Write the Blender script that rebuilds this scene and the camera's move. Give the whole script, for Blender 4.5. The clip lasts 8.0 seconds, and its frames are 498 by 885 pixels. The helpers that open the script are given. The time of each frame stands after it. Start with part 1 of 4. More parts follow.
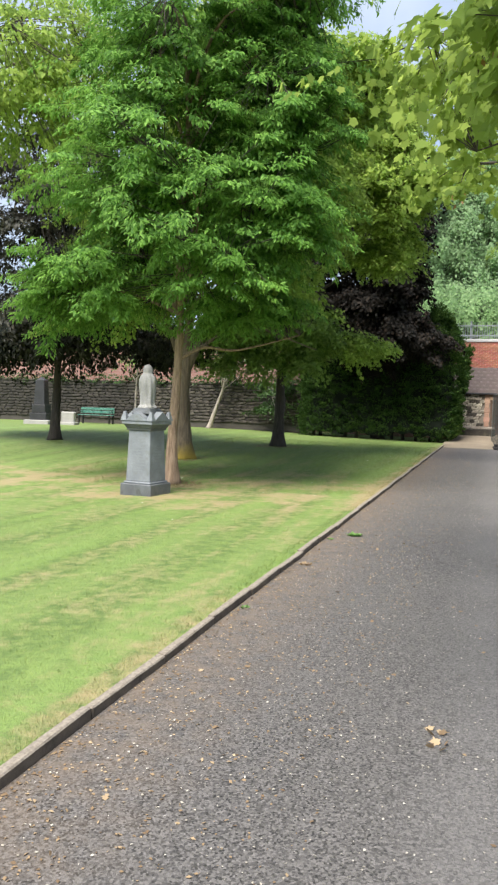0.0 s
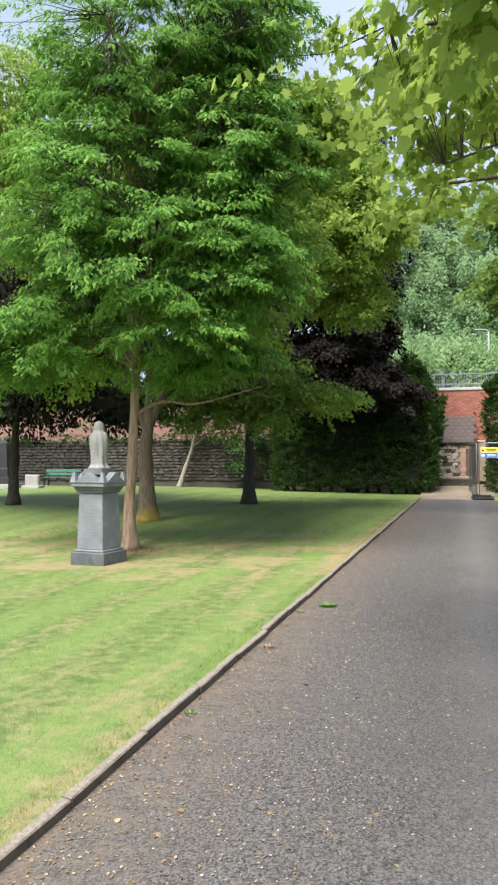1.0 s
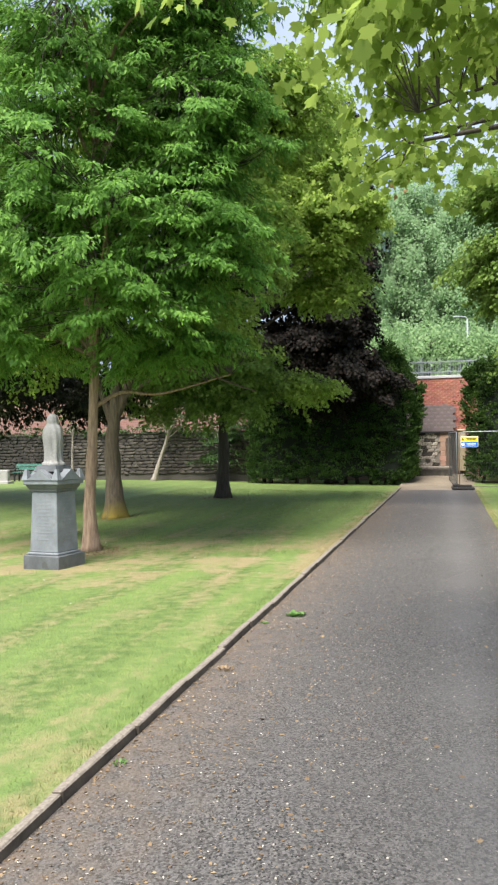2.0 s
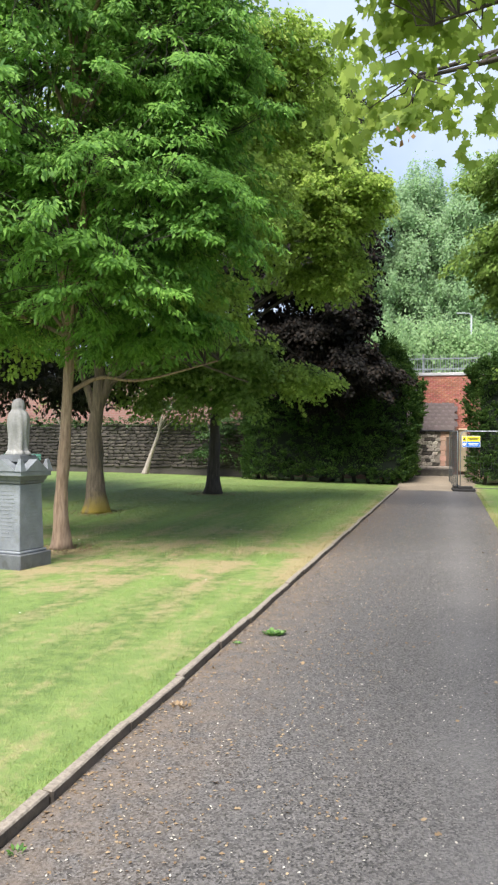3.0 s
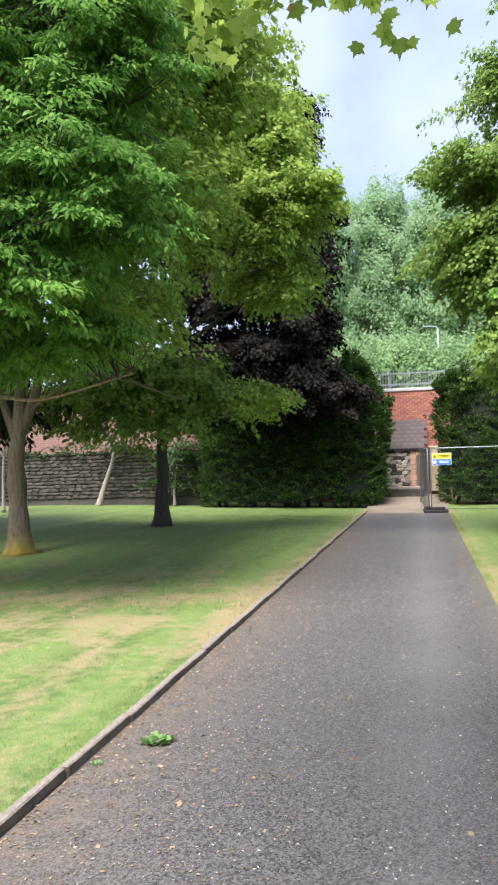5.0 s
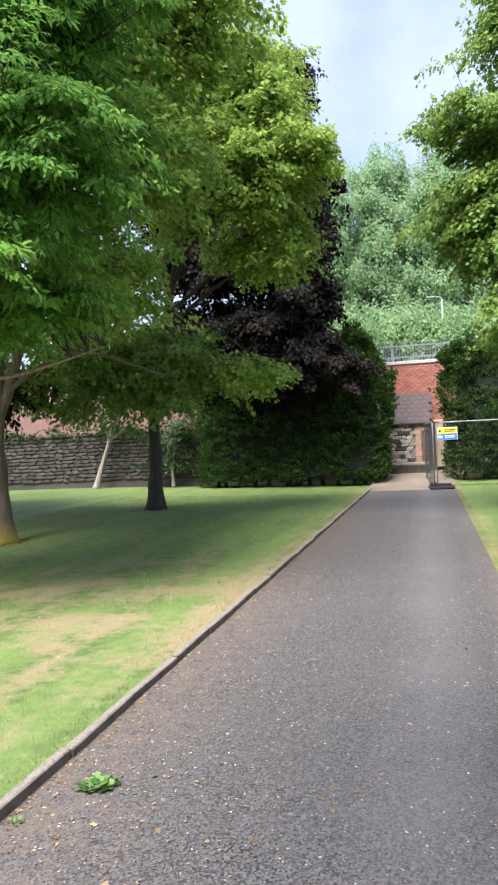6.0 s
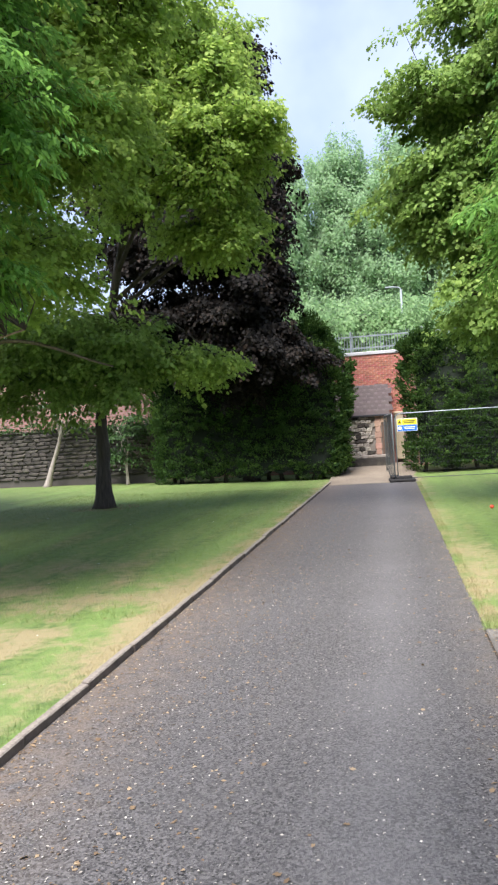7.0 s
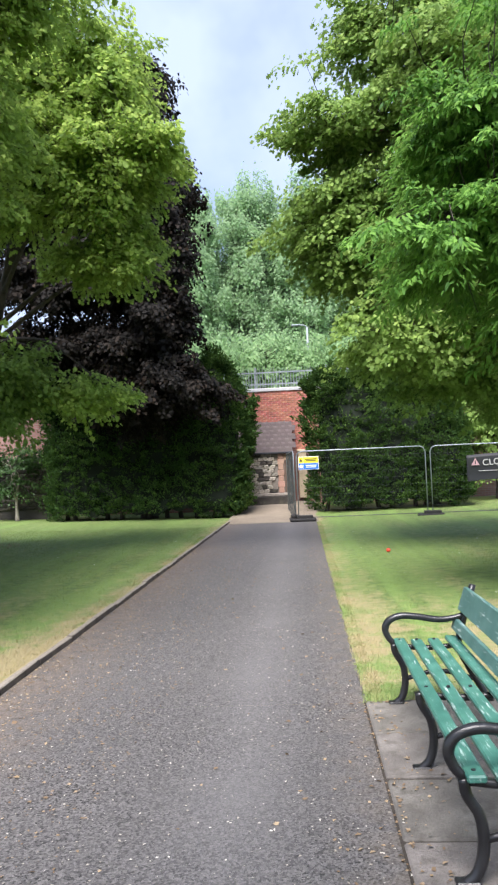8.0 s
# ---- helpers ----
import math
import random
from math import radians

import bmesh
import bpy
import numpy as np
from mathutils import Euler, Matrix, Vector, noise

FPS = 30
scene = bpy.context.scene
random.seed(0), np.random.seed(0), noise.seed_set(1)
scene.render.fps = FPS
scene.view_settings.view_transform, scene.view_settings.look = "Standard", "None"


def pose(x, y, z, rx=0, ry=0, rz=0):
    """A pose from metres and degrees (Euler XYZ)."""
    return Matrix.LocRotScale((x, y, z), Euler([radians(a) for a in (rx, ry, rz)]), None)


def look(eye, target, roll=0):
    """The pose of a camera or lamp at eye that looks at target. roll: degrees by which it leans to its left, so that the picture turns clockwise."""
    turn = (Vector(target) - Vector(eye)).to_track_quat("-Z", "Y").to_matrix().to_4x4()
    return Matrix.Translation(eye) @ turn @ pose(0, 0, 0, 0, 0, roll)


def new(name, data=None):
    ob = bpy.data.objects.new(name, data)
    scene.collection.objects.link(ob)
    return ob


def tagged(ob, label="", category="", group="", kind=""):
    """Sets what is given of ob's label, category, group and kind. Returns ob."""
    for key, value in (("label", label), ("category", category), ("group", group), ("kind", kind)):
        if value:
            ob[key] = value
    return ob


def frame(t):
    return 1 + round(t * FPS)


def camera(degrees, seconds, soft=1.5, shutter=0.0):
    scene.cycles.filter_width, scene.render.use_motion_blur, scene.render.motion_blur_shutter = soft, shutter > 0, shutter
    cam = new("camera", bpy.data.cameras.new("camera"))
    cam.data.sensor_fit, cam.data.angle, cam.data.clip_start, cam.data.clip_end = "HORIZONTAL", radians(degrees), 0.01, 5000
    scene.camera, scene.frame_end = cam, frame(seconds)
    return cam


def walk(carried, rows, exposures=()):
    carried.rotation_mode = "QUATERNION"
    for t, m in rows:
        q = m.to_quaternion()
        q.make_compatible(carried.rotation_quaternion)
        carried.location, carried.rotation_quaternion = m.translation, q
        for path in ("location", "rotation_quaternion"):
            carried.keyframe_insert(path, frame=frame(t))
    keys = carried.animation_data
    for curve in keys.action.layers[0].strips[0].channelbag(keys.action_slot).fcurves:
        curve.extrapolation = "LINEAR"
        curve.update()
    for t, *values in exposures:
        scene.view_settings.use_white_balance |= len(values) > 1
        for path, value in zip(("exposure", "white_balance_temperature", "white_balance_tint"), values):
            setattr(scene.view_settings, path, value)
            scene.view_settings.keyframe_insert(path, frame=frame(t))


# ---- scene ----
cam = camera(36.0, 8.0, 2.3)
PATH = [
    (0, (0.165, -0.603, 1.682), (-0.443, 1.299, 1.57), 1.6),
    (0.5, (0.169, 0.021, 1.671), (-0.374, 1.946, 1.631), -1.4),
    (1, (0.065, 0.516, 1.669), (-0.487, 2.438, 1.705), -0.2),
    (1.5, (0.083, 0.931, 1.71), (-0.417, 2.867, 1.734), -1.2),
    (3, (-0.006, 2.431, 1.671), (-0.508, 4.366, 1.671), 0.5),
    (3.5, (0.039, 2.998, 1.669), (-0.4, 4.948, 1.714), 1.1),
    (4, (0.055, 3.466, 1.665), (-0.391, 5.415, 1.673), 1.2),
    (4.5, (0.116, 3.968, 1.664), (-0.306, 5.921, 1.729), -0.5),
    (6, (0.241, 5.406, 1.673), (-0.218, 7.352, 1.682), -2.7),
    (6.5, (0.22, 5.855, 1.613), (-0.095, 7.83, 1.559), -0.6),
    (7, (0.334, 6.286, 1.616), (-0.035, 8.252, 1.608), -3.5),
    (7.5, (0.392, 6.763, 1.628), (0.142, 8.747, 1.677), -1.2),
    (8, (0.605, 7.208, 1.625), (0.469, 9.202, 1.698), -2.5),
]
walk(cam, [(t, look(eye, target, roll)) for t, eye, target, roll in PATH],
     exposures=((0, 0.98, 6500, 11), (3, 1.08, 6400, 13), (6, 1.18, 6130, 17), (8, 1.14, 6080, 17)))

# ---- world and light ----
world = bpy.data.worlds.new("overcast_sky")
scene.world = world
world.use_nodes = True
wn, wl = world.node_tree.nodes, world.node_tree.links
sky = wn.new("ShaderNodeTexSky")
sky.sky_type, sky.sun_disc = "NISHITA", False
sky.sun_elevation, sky.sun_rotation = radians(58), radians(190)
cloud = wn.new("ShaderNodeTexNoise")
cloud.inputs["Scale"].default_value, cloud.inputs["Detail"].default_value = 3.2, 5
cover = wn.new("ShaderNodeMapRange")
cover.inputs[1].default_value, cover.inputs[2].default_value = 0.38, 0.60
cover.inputs[3].default_value, cover.inputs[4].default_value = 0.34, 0.92
cmix = wn.new("ShaderNodeMix")
cmix.data_type = "RGBA"
cmix.inputs["B"].default_value = (4.1, 4.8, 6.0, 1)
wl.new(cloud.outputs["Fac"], cover.inputs[0])
wl.new(cover.outputs[0], cmix.inputs["Factor"])
wl.new(sky.outputs[0], cmix.inputs["A"])
wl.new(cmix.outputs["Result"], wn["Background"].inputs["Color"])
wn["Background"].inputs["Strength"].default_value = 0.095
sun = new("sun", bpy.data.lights.new("sun", "SUN"))
sun.data.energy, sun.data.angle, sun.data.color = 4.6, radians(34), (1, 0.95, 0.86)
sun.matrix_world = look((0, 0, 30), (3.4, 18.6, 0), 0)


# ---- materials ----
def mat(name, colour, rough=0.8, metal=0.0):
    m = bpy.data.materials.new(name)
    m.use_nodes = True
    b = m.node_tree.nodes["Principled BSDF"]
    b.inputs["Base Color"].default_value = (*colour, 1)
    b.inputs["Roughness"].default_value, b.inputs["Metallic"].default_value = rough, metal
    return m


class Net:
    """Short calls to wire up a material."""

    def __init__(self, name, rough=0.8, metal=0.0):
        self.m = mat(name, (0.5, 0.5, 0.5), rough, metal)
        self.t = self.m.node_tree
        self.b = self.t.nodes["Principled BSDF"]
        self.pos = self.t.nodes.new("ShaderNodeTexCoord").outputs["Object"]

    def add(self, kind):
        return self.t.nodes.new("ShaderNode" + kind)

    def link(self, a, b):
        self.t.links.new(a, b)

    def world(self):
        self.pos = self.add("NewGeometry").outputs["Position"]
        return self

    def noise(self, scale, detail=4, rough=0.55, vec=None):
        n = self.add("TexNoise")
        n.inputs["Scale"].default_value, n.inputs["Detail"].default_value = scale, detail
        n.inputs["Roughness"].default_value = rough
        self.link(vec or self.pos, n.inputs["Vector"])
        return n.outputs["Fac"]

    def stretch(self, scale, turn=0):
        n = self.add("Mapping")
        n.inputs["Scale"].default_value = scale
        n.inputs["Rotation"].default_value = (0, 0, radians(turn))
        self.link(self.pos, n.inputs["Vector"])
        return n.outputs[0]

    def span(self, fac, a, b, lo=0.0, hi=1.0):
        n = self.add("MapRange")
        for i, v in zip((1, 2, 3, 4), (a, b, lo, hi)):
            n.inputs[i].default_value = v
        self.link(fac, n.inputs[0])
        return n.outputs[0]

    def math(self, op, a, b):
        n = self.add("Math")
        n.operation = op
        for s, v in zip(n.inputs, (a, b)):
            if isinstance(v, (int, float)):
                s.default_value = v
            else:
                self.link(v, s)
        return n.outputs[0]

    def mix(self, fac, a, b, blend="MIX"):
        n = self.add("Mix")
        n.data_type, n.blend_type = "RGBA", blend
        for key, v in (("Factor", fac), ("A", a), ("B", b)):
            if isinstance(v, (int, float)):
                n.inputs[key].default_value = v
            elif isinstance(v, tuple):
                n.inputs[key].default_value = (*v, 1)
            else:
                self.link(v, n.inputs[key])
        return n.outputs["Result"]

    def axis(self, name):
        n = self.add("SeparateXYZ")
        self.link(self.pos, n.inputs[0])
        return n.outputs[name]

    def done(self, colour, bump=None, strength=0.4, dist=0.02, rough=None):
        self.link(colour, self.b.inputs["Base Color"])
        if bump:
            n = self.add("Bump")
            n.inputs["Strength"].default_value, n.inputs["Distance"].default_value = strength, dist
            self.link(bump, n.inputs["Height"])
            self.link(n.outputs[0], self.b.inputs["Normal"])
        if rough:
            self.link(rough, self.b.inputs["Roughness"])
        return self.m


def leaf_mat(name, dark, mid, light, through_it=0.42, rough=0.5):
    n = Net(name, rough)
    r = n.add("NewGeometry").outputs["Random Per Island"]
    patch = n.span(n.noise(0.9, 2), 0.35, 0.65)
    c = n.mix(n.span(r, 0.0, 0.75), dark, mid)
    c = n.mix(n.math("MULTIPLY", n.span(r, 0.5, 1.0), patch), c, light)
    n.link(c, n.b.inputs["Base Color"])
    n.b.inputs["Specular IOR Level"].default_value = 0.25
    tr, ms = n.add("BsdfTranslucent"), n.add("MixShader")
    n.link(n.mix(0.5, c, light), tr.inputs["Color"])
    ms.inputs[0].default_value = through_it
    n.link(n.b.outputs[0], ms.inputs[1])
    n.link(tr.outputs[0], ms.inputs[2])
    n.link(ms.outputs[0], n.t.nodes["Material Output"].inputs["Surface"])
    return n.m


def grass_mat(name, blade=False):
    """Mown summer lawn: green bands, straw patches, bare rims by the path."""
    n = Net(name, 0.75).world()
    bands = n.noise(1.0, 3, 0.6, n.stretch((1.6, 0.10, 0.3)))
    blot = n.noise(0.7, 6, 0.68)
    fine = n.noise(7, 5, 0.75)
    tiny = n.noise(48, 4, 0.8)
    y = n.axis("Y")
    x = n.axis("X")
    near = n.span(y, 15, 22, 1, 0.35)
    dry = n.math("ADD", n.span(bands, 0.45, 0.63, 0, 0.55), n.span(blot, 0.44, 0.66, -0.3, 0.3))
    worn = n.math("MULTIPLY", n.span(y, 9.5, 11.5), n.span(y, 14.0, 17.0, 1, 0))
    worn = n.math("MULTIPLY", worn, n.math("MULTIPLY", n.span(n.noise(1.1, 6, 0.75), 0.42, 0.58), 1.05))
    rim = n.math("MAXIMUM", n.math("MULTIPLY", n.span(x, -2.3, -1.85), n.span(x, -1.0, -0.9, 1, 0)), n.math("MULTIPLY", n.span(x, 1.5, 1.05), n.span(x, 0.5, 0.9)))
    rim = n.math("MULTIPLY", rim, n.span(n.noise(1.3, 4), 0.35, 0.6))
    rim = n.math("MULTIPLY", rim, n.math("MAXIMUM", n.span(y, 6.5, 4.0, 0.1, 1), n.span(y, 9.5, 12.5)))
    dry = n.math("MULTIPLY", n.math("ADD", dry, worn), near)
    dry = n.math("ADD", dry, n.math("MULTIPLY", rim, 0.75))
    dry = n.math("ADD", dry, n.math("ADD", n.span(fine, 0.32, 0.68, -0.38, 0.38), n.span(tiny, 0.3, 0.7, -0.2, 0.2)))
    green = n.mix(n.span(fine, 0.32, 0.68), (0.06, 0.12, 0.022), (0.18, 0.262, 0.06))
    green = n.mix(n.span(bands, 0.5, 0.36, 0, 0.55), green, (0.175, 0.29, 0.06))
    straw = n.mix(n.span(tiny, 0.3, 0.7), (0.26, 0.20, 0.105), (0.42, 0.335, 0.185))
    stripe = n.math("SINE", n.math("ADD", n.math("MULTIPLY", x, 5.6), n.math("MULTIPLY", blot, 3.0)), 0)
    green = n.mix(n.math("MULTIPLY", n.span(stripe, -0.3, 0.7, 0, 0.42), near), green, (0.19, 0.285, 0.07))
    c = n.mix(n.span(dry, 0.1, 1.0, 0.04, 0.9), green, straw)
    if blade:
        r = n.add("NewGeometry").outputs["Random Per Island"]
        c = n.mix(n.span(r, 0, 1, 0, 0.3), c, (0.36, 0.36, 0.13))
        return n.done(c)
    c = n.mix(n.span(tiny, 0.47, 0.7, 0, 0.5), c, (0.045, 0.066, 0.016))
    return n.done(c, n.math("ADD", tiny, fine), 0.6, 0.03)


def asphalt_mat():
    n = Net("asphalt", 0.72).world()
    grit = n.add("TexVoronoi")
    grit.inputs["Scale"].default_value = 100
    n.link(n.pos, grit.inputs["Vector"])
    speck = n.add("TexVoronoi")
    speck.inputs["Scale"].default_value = 33
    n.link(n.pos, speck.inputs["Vector"])
    blot = n.noise(0.7, 5, 0.6)
    mid = n.noise(6, 4, 0.6)
    c = n.mix(n.span(grit.outputs["Color"], 0.1, 0.9), (0.006, 0.0056, 0.0054), (0.165, 0.154, 0.148))
    c = n.mix(n.span(blot, 0.35, 0.7, 0, 0.36), c, (0.10, 0.094, 0.09))
    x = n.axis("X")
    # dust by the kerb and a paler wheel track
    dust = n.math("MULTIPLY", n.span(x, -0.9, -1.7), n.span(mid, 0.3, 0.62))
    c = n.mix(n.math("MULTIPLY", dust, 0.55), c, (0.19, 0.142, 0.102))
    rdust = n.math("MULTIPLY", n.span(x, 0.6, 1.0), n.span(mid, 0.35, 0.62))
    c = n.mix(n.math("MULTIPLY", rdust, 0.4), c, (0.17, 0.135, 0.10))
    track = n.math("MULTIPLY", n.span(x, -0.25, 0.15), n.span(x, 0.2, 0.6, 1, 0))
    c = n.mix(n.math("MULTIPLY", track, n.span(blot, 0.3, 0.7, 0.12, 0.42)), c, (0.18, 0.172, 0.17))
    chip = n.math("MULTIPLY", n.span(speck.outputs["Distance"], 0.16, 0.07), n.span(n.noise(14, 2), 0.56, 0.66))
    c = n.mix(chip, c, (0.34, 0.32, 0.29))
    return n.done(c, n.math("ADD", n.noise(110, 3, 0.7), n.math("MULTIPLY", mid, 0.6)), 0.55, 0.012)


def stone_mat(name, a, b, scale=6, rough=0.85, lichen=None, piece=0.0, bump=0.5):
    n = Net(name, rough)
    big, fine = n.noise(scale * 0.4, 5), n.noise(scale * 8, 4, 0.65)
    c = n.mix(n.span(big, 0.3, 0.7), a, b)
    c = n.mix(n.span(fine, 0.35, 0.7, 0, 0.4), c, tuple(v * 0.55 for v in a))
    if lichen:
        c = n.mix(n.span(n.noise(scale * 1.2, 4), 0.55, 0.68, 0, 0.75), c, lichen)
    if piece:
        r = n.add("ObjectInfo").outputs["Random"]
        v = n.add("HueSaturation")
        n.link(c, v.inputs["Color"])
        n.link(n.span(r, 0, 1, 1 - piece, 1 + piece), v.inputs["Value"])
        n.link(n.span(n.math("FRACT", n.math("MULTIPLY", r, 7.3), 0), 0, 1, 0.485, 0.515), v.inputs["Hue"])
        c = v.outputs[0]
    return n.done(c, n.math("ADD", fine, big), bump, 0.02)


def bark_mat(name, a, b, moss=None):
    n = Net(name, 0.9)
    ridges = n.noise(1, 5, 0.65, n.stretch((22, 22, 3.2)))
    blot = n.noise(1.6, 4)
    c = n.mix(n.span(ridges, 0.32, 0.66), a, b)
    c = n.mix(n.span(blot, 0.4, 0.7, 0, 0.5), c, tuple(v * 0.6 for v in b))
    if moss:
        low = n.math("MULTIPLY", n.span(n.axis("Z"), 0.55, 0.05), n.span(n.noise(3, 3), 0.32, 0.5))
        c = n.mix(low, c, moss)
    return n.done(c, ridges, 0.9, 0.03)


def paint_mat(name, a, b, rough=0.45, scratch=(0.7, 0.75, 0.7), much=0.4, metal=0.0):
    n = Net(name, rough, metal)
    streak = n.noise(1, 5, 0.7, n.stretch((60, 5, 40)))
    blot = n.noise(7, 4)
    c = n.mix(n.span(blot, 0.3, 0.7), a, b)
    c = n.mix(n.span(streak, 0.58, 0.68, 0, much), c, scratch)
    return n.done(c, streak, 0.25, 0.004)


def brick_wall_mat():
    n = Net("brick_courses", 0.9)
    t = n.add("TexBrick")
    t.inputs["Scale"].default_value = 1.0
    t.inputs["Brick Width"].default_value, t.inputs["Row Height"].default_value = 0.235, 0.085
    t.inputs["Mortar Size"].default_value = 0.011
    t.inputs["Color1"].default_value, t.inputs["Color2"].default_value = (0.29, 0.135, 0.11, 1), (0.235, 0.105, 0.088, 1)
    t.inputs["Mortar"].default_value = (0.26, 0.21, 0.18, 1)
    v = n.add("Combine" + "XYZ")
    n.link(n.axis("X"), v.inputs[0])
    n.link(n.axis("Z"), v.inputs[1])
    n.link(v.outputs[0], t.inputs["Vector"])
    c = n.mix(n.span(n.noise(0.8, 5), 0.45, 0.7, 0, 0.5), t.outputs["Color"], (0.34, 0.23, 0.19))
    return n.done(c, t.outputs["Fac"], 0.4, -0.01)


GRASS, BLADE, ASPHALT = grass_mat("lawn_grass"), grass_mat("grass_blade", True), asphalt_mat()
SOIL_DARK = stone_mat("dark_earth", (0.025, 0.02, 0.015), (0.06, 0.047, 0.034), 6)
SAND = stone_mat("sandy_ground", (0.18, 0.145, 0.105), (0.27, 0.225, 0.165), 2)


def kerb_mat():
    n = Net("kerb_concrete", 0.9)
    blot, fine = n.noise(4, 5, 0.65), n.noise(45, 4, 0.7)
    # shade of the upright faces is painted in: dark sides, pale tops, split by normal
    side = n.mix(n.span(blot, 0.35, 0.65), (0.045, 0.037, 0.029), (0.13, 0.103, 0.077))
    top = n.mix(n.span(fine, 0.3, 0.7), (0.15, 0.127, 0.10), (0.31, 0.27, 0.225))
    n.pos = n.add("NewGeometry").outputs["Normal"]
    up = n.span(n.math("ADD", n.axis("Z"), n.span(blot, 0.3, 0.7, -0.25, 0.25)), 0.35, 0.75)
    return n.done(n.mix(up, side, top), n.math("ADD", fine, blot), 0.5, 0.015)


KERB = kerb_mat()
SLAB = stone_mat("paving_slab", (0.085, 0.076, 0.066), (0.22, 0.20, 0.178), 9, 0.9, (0.085, 0.075, 0.062), 0.25)
GRANITE = stone_mat("grey_granite", (0.15, 0.165, 0.185), (0.25, 0.27, 0.29), 9, 0.55, (0.16, 0.17, 0.17), bump=0.2)
GRANITE_DARK = stone_mat("dark_granite", (0.07, 0.077, 0.085), (0.145, 0.155, 0.165), 7, 0.5, (0.06, 0.065, 0.06), bump=0.2)
INSCRIPTION = mat("weathered_lettering", (0.195, 0.21, 0.225), 0.8)
MARBLE = stone_mat("weathered_marble", (0.19, 0.19, 0.185), (0.36, 0.355, 0.345), 5, 0.7, (0.22, 0.21, 0.18), bump=0.3)
BLACK_STONE = stone_mat("black_stone", (0.018, 0.018, 0.02), (0.04, 0.04, 0.045), 5, 0.4)
# boundary wall's tree shade is put into the low values of RUBBLE and MORTAR
RUBBLE = stone_mat("rubble_stone", (0.026, 0.023, 0.02), (0.072, 0.062, 0.053), 5, 0.9, (0.09, 0.08, 0.06), 0.4)
PALE_RUBBLE = stone_mat("pale_rubble_stone", (0.30, 0.265, 0.22), (0.50, 0.46, 0.39), 5, 0.9, (0.16, 0.13, 0.11), 0.35)
MORTAR = stone_mat("old_mortar", (0.05, 0.044, 0.038), (0.085, 0.075, 0.065), 4)
SANDSTONE = stone_mat("pink_sandstone", (0.40, 0.24, 0.17), (0.52, 0.36, 0.27), 3, 0.9, None, 0.15)
BRICK = stone_mat("red_brick", (0.35, 0.12, 0.085), (0.45, 0.185, 0.13), 6, 0.9, (0.52, 0.33, 0.27), 0.22)
BRICKS = brick_wall_mat()
SLATE = stone_mat("brown_slate", (0.06, 0.044, 0.042), (0.09, 0.068, 0.064), 3, 0.8, (0.11, 0.09, 0.085), 0.08)
COPING = stone_mat("pale_coping", (0.42, 0.42, 0.42), (0.55, 0.55, 0.55), 3)
PALE_STONE = stone_mat("pale_stone", (0.28, 0.275, 0.26), (0.40, 0.39, 0.37), 3)
BARK_WARM = bark_mat("brown_bark", (0.16, 0.105, 0.07), (0.42, 0.30, 0.21), None)
BARK_MOSS = bark_mat("mossy_bark", (0.07, 0.055, 0.04), (0.19, 0.145, 0.10), (0.30, 0.22, 0.03))
BARK_DARK = bark_mat("dark_bark", (0.025, 0.02, 0.017), (0.075, 0.06, 0.05))
BARK_PALE = bark_mat("pale_bark", (0.22, 0.19, 0.16), (0.42, 0.37, 0.32))
LEAF_GREEN = leaf_mat("bright_green_leaf", (0.052, 0.14, 0.026), (0.145, 0.305, 0.05), (0.29, 0.51, 0.105), 0.45, 0.62)
LEAF_YELLOW = leaf_mat("yellow_green_leaf", (0.13, 0.22, 0.038), (0.29, 0.43, 0.08), (0.52, 0.64, 0.16), 0.55, 0.62)
LEAF_MID = leaf_mat("fresh_green_leaf", (0.105, 0.185, 0.036), (0.215, 0.335, 0.075), (0.39, 0.52, 0.14), 0.45, 0.62)
LEAF_OVER = leaf_mat("maple_leaf", (0.11, 0.185, 0.03), (0.235, 0.345, 0.062), (0.42, 0.52, 0.12), 0.62, 0.6)
LEAF_PURPLE = leaf_mat("purple_leaf", (0.005, 0.005, 0.004), (0.011, 0.009, 0.0065), (0.036, 0.023, 0.014), 0.15, 0.75)
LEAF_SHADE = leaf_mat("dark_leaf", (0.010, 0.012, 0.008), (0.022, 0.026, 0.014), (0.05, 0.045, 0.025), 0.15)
# the far poplars' haze is put into these pale, close-set leaf colours
LEAF_FAR = leaf_mat("hazed_green_leaf", (0.28, 0.42, 0.23), (0.34, 0.49, 0.275), (0.40, 0.55, 0.315), 0.55, 0.9)
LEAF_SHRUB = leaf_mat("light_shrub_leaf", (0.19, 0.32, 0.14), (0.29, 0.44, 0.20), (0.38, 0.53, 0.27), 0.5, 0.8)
LEAF_HEDGE = leaf_mat("hedge_leaf", (0.010, 0.031, 0.008), (0.036, 0.088, 0.018), (0.14, 0.24, 0.045), 0.32, 0.8)
LEAF_IVY = leaf_mat("ivy_leaf", (0.02, 0.05, 0.012), (0.04, 0.09, 0.02), (0.07, 0.13, 0.03), 0.2)
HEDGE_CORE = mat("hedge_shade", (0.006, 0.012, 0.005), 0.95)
SEED = leaf_mat("seed_key", (0.25, 0.13, 0.05), (0.36, 0.2, 0.09), (0.45, 0.28, 0.13), 0.4)
LITTER = leaf_mat("dead_leaf", (0.15, 0.10, 0.06), (0.27, 0.19, 0.11), (0.5, 0.40, 0.26), 0.1, 0.8)
CHIP = leaf_mat("pale_fleck", (0.3, 0.27, 0.22), (0.45, 0.42, 0.36), (0.65, 0.62, 0.55), 0.1, 0.8)
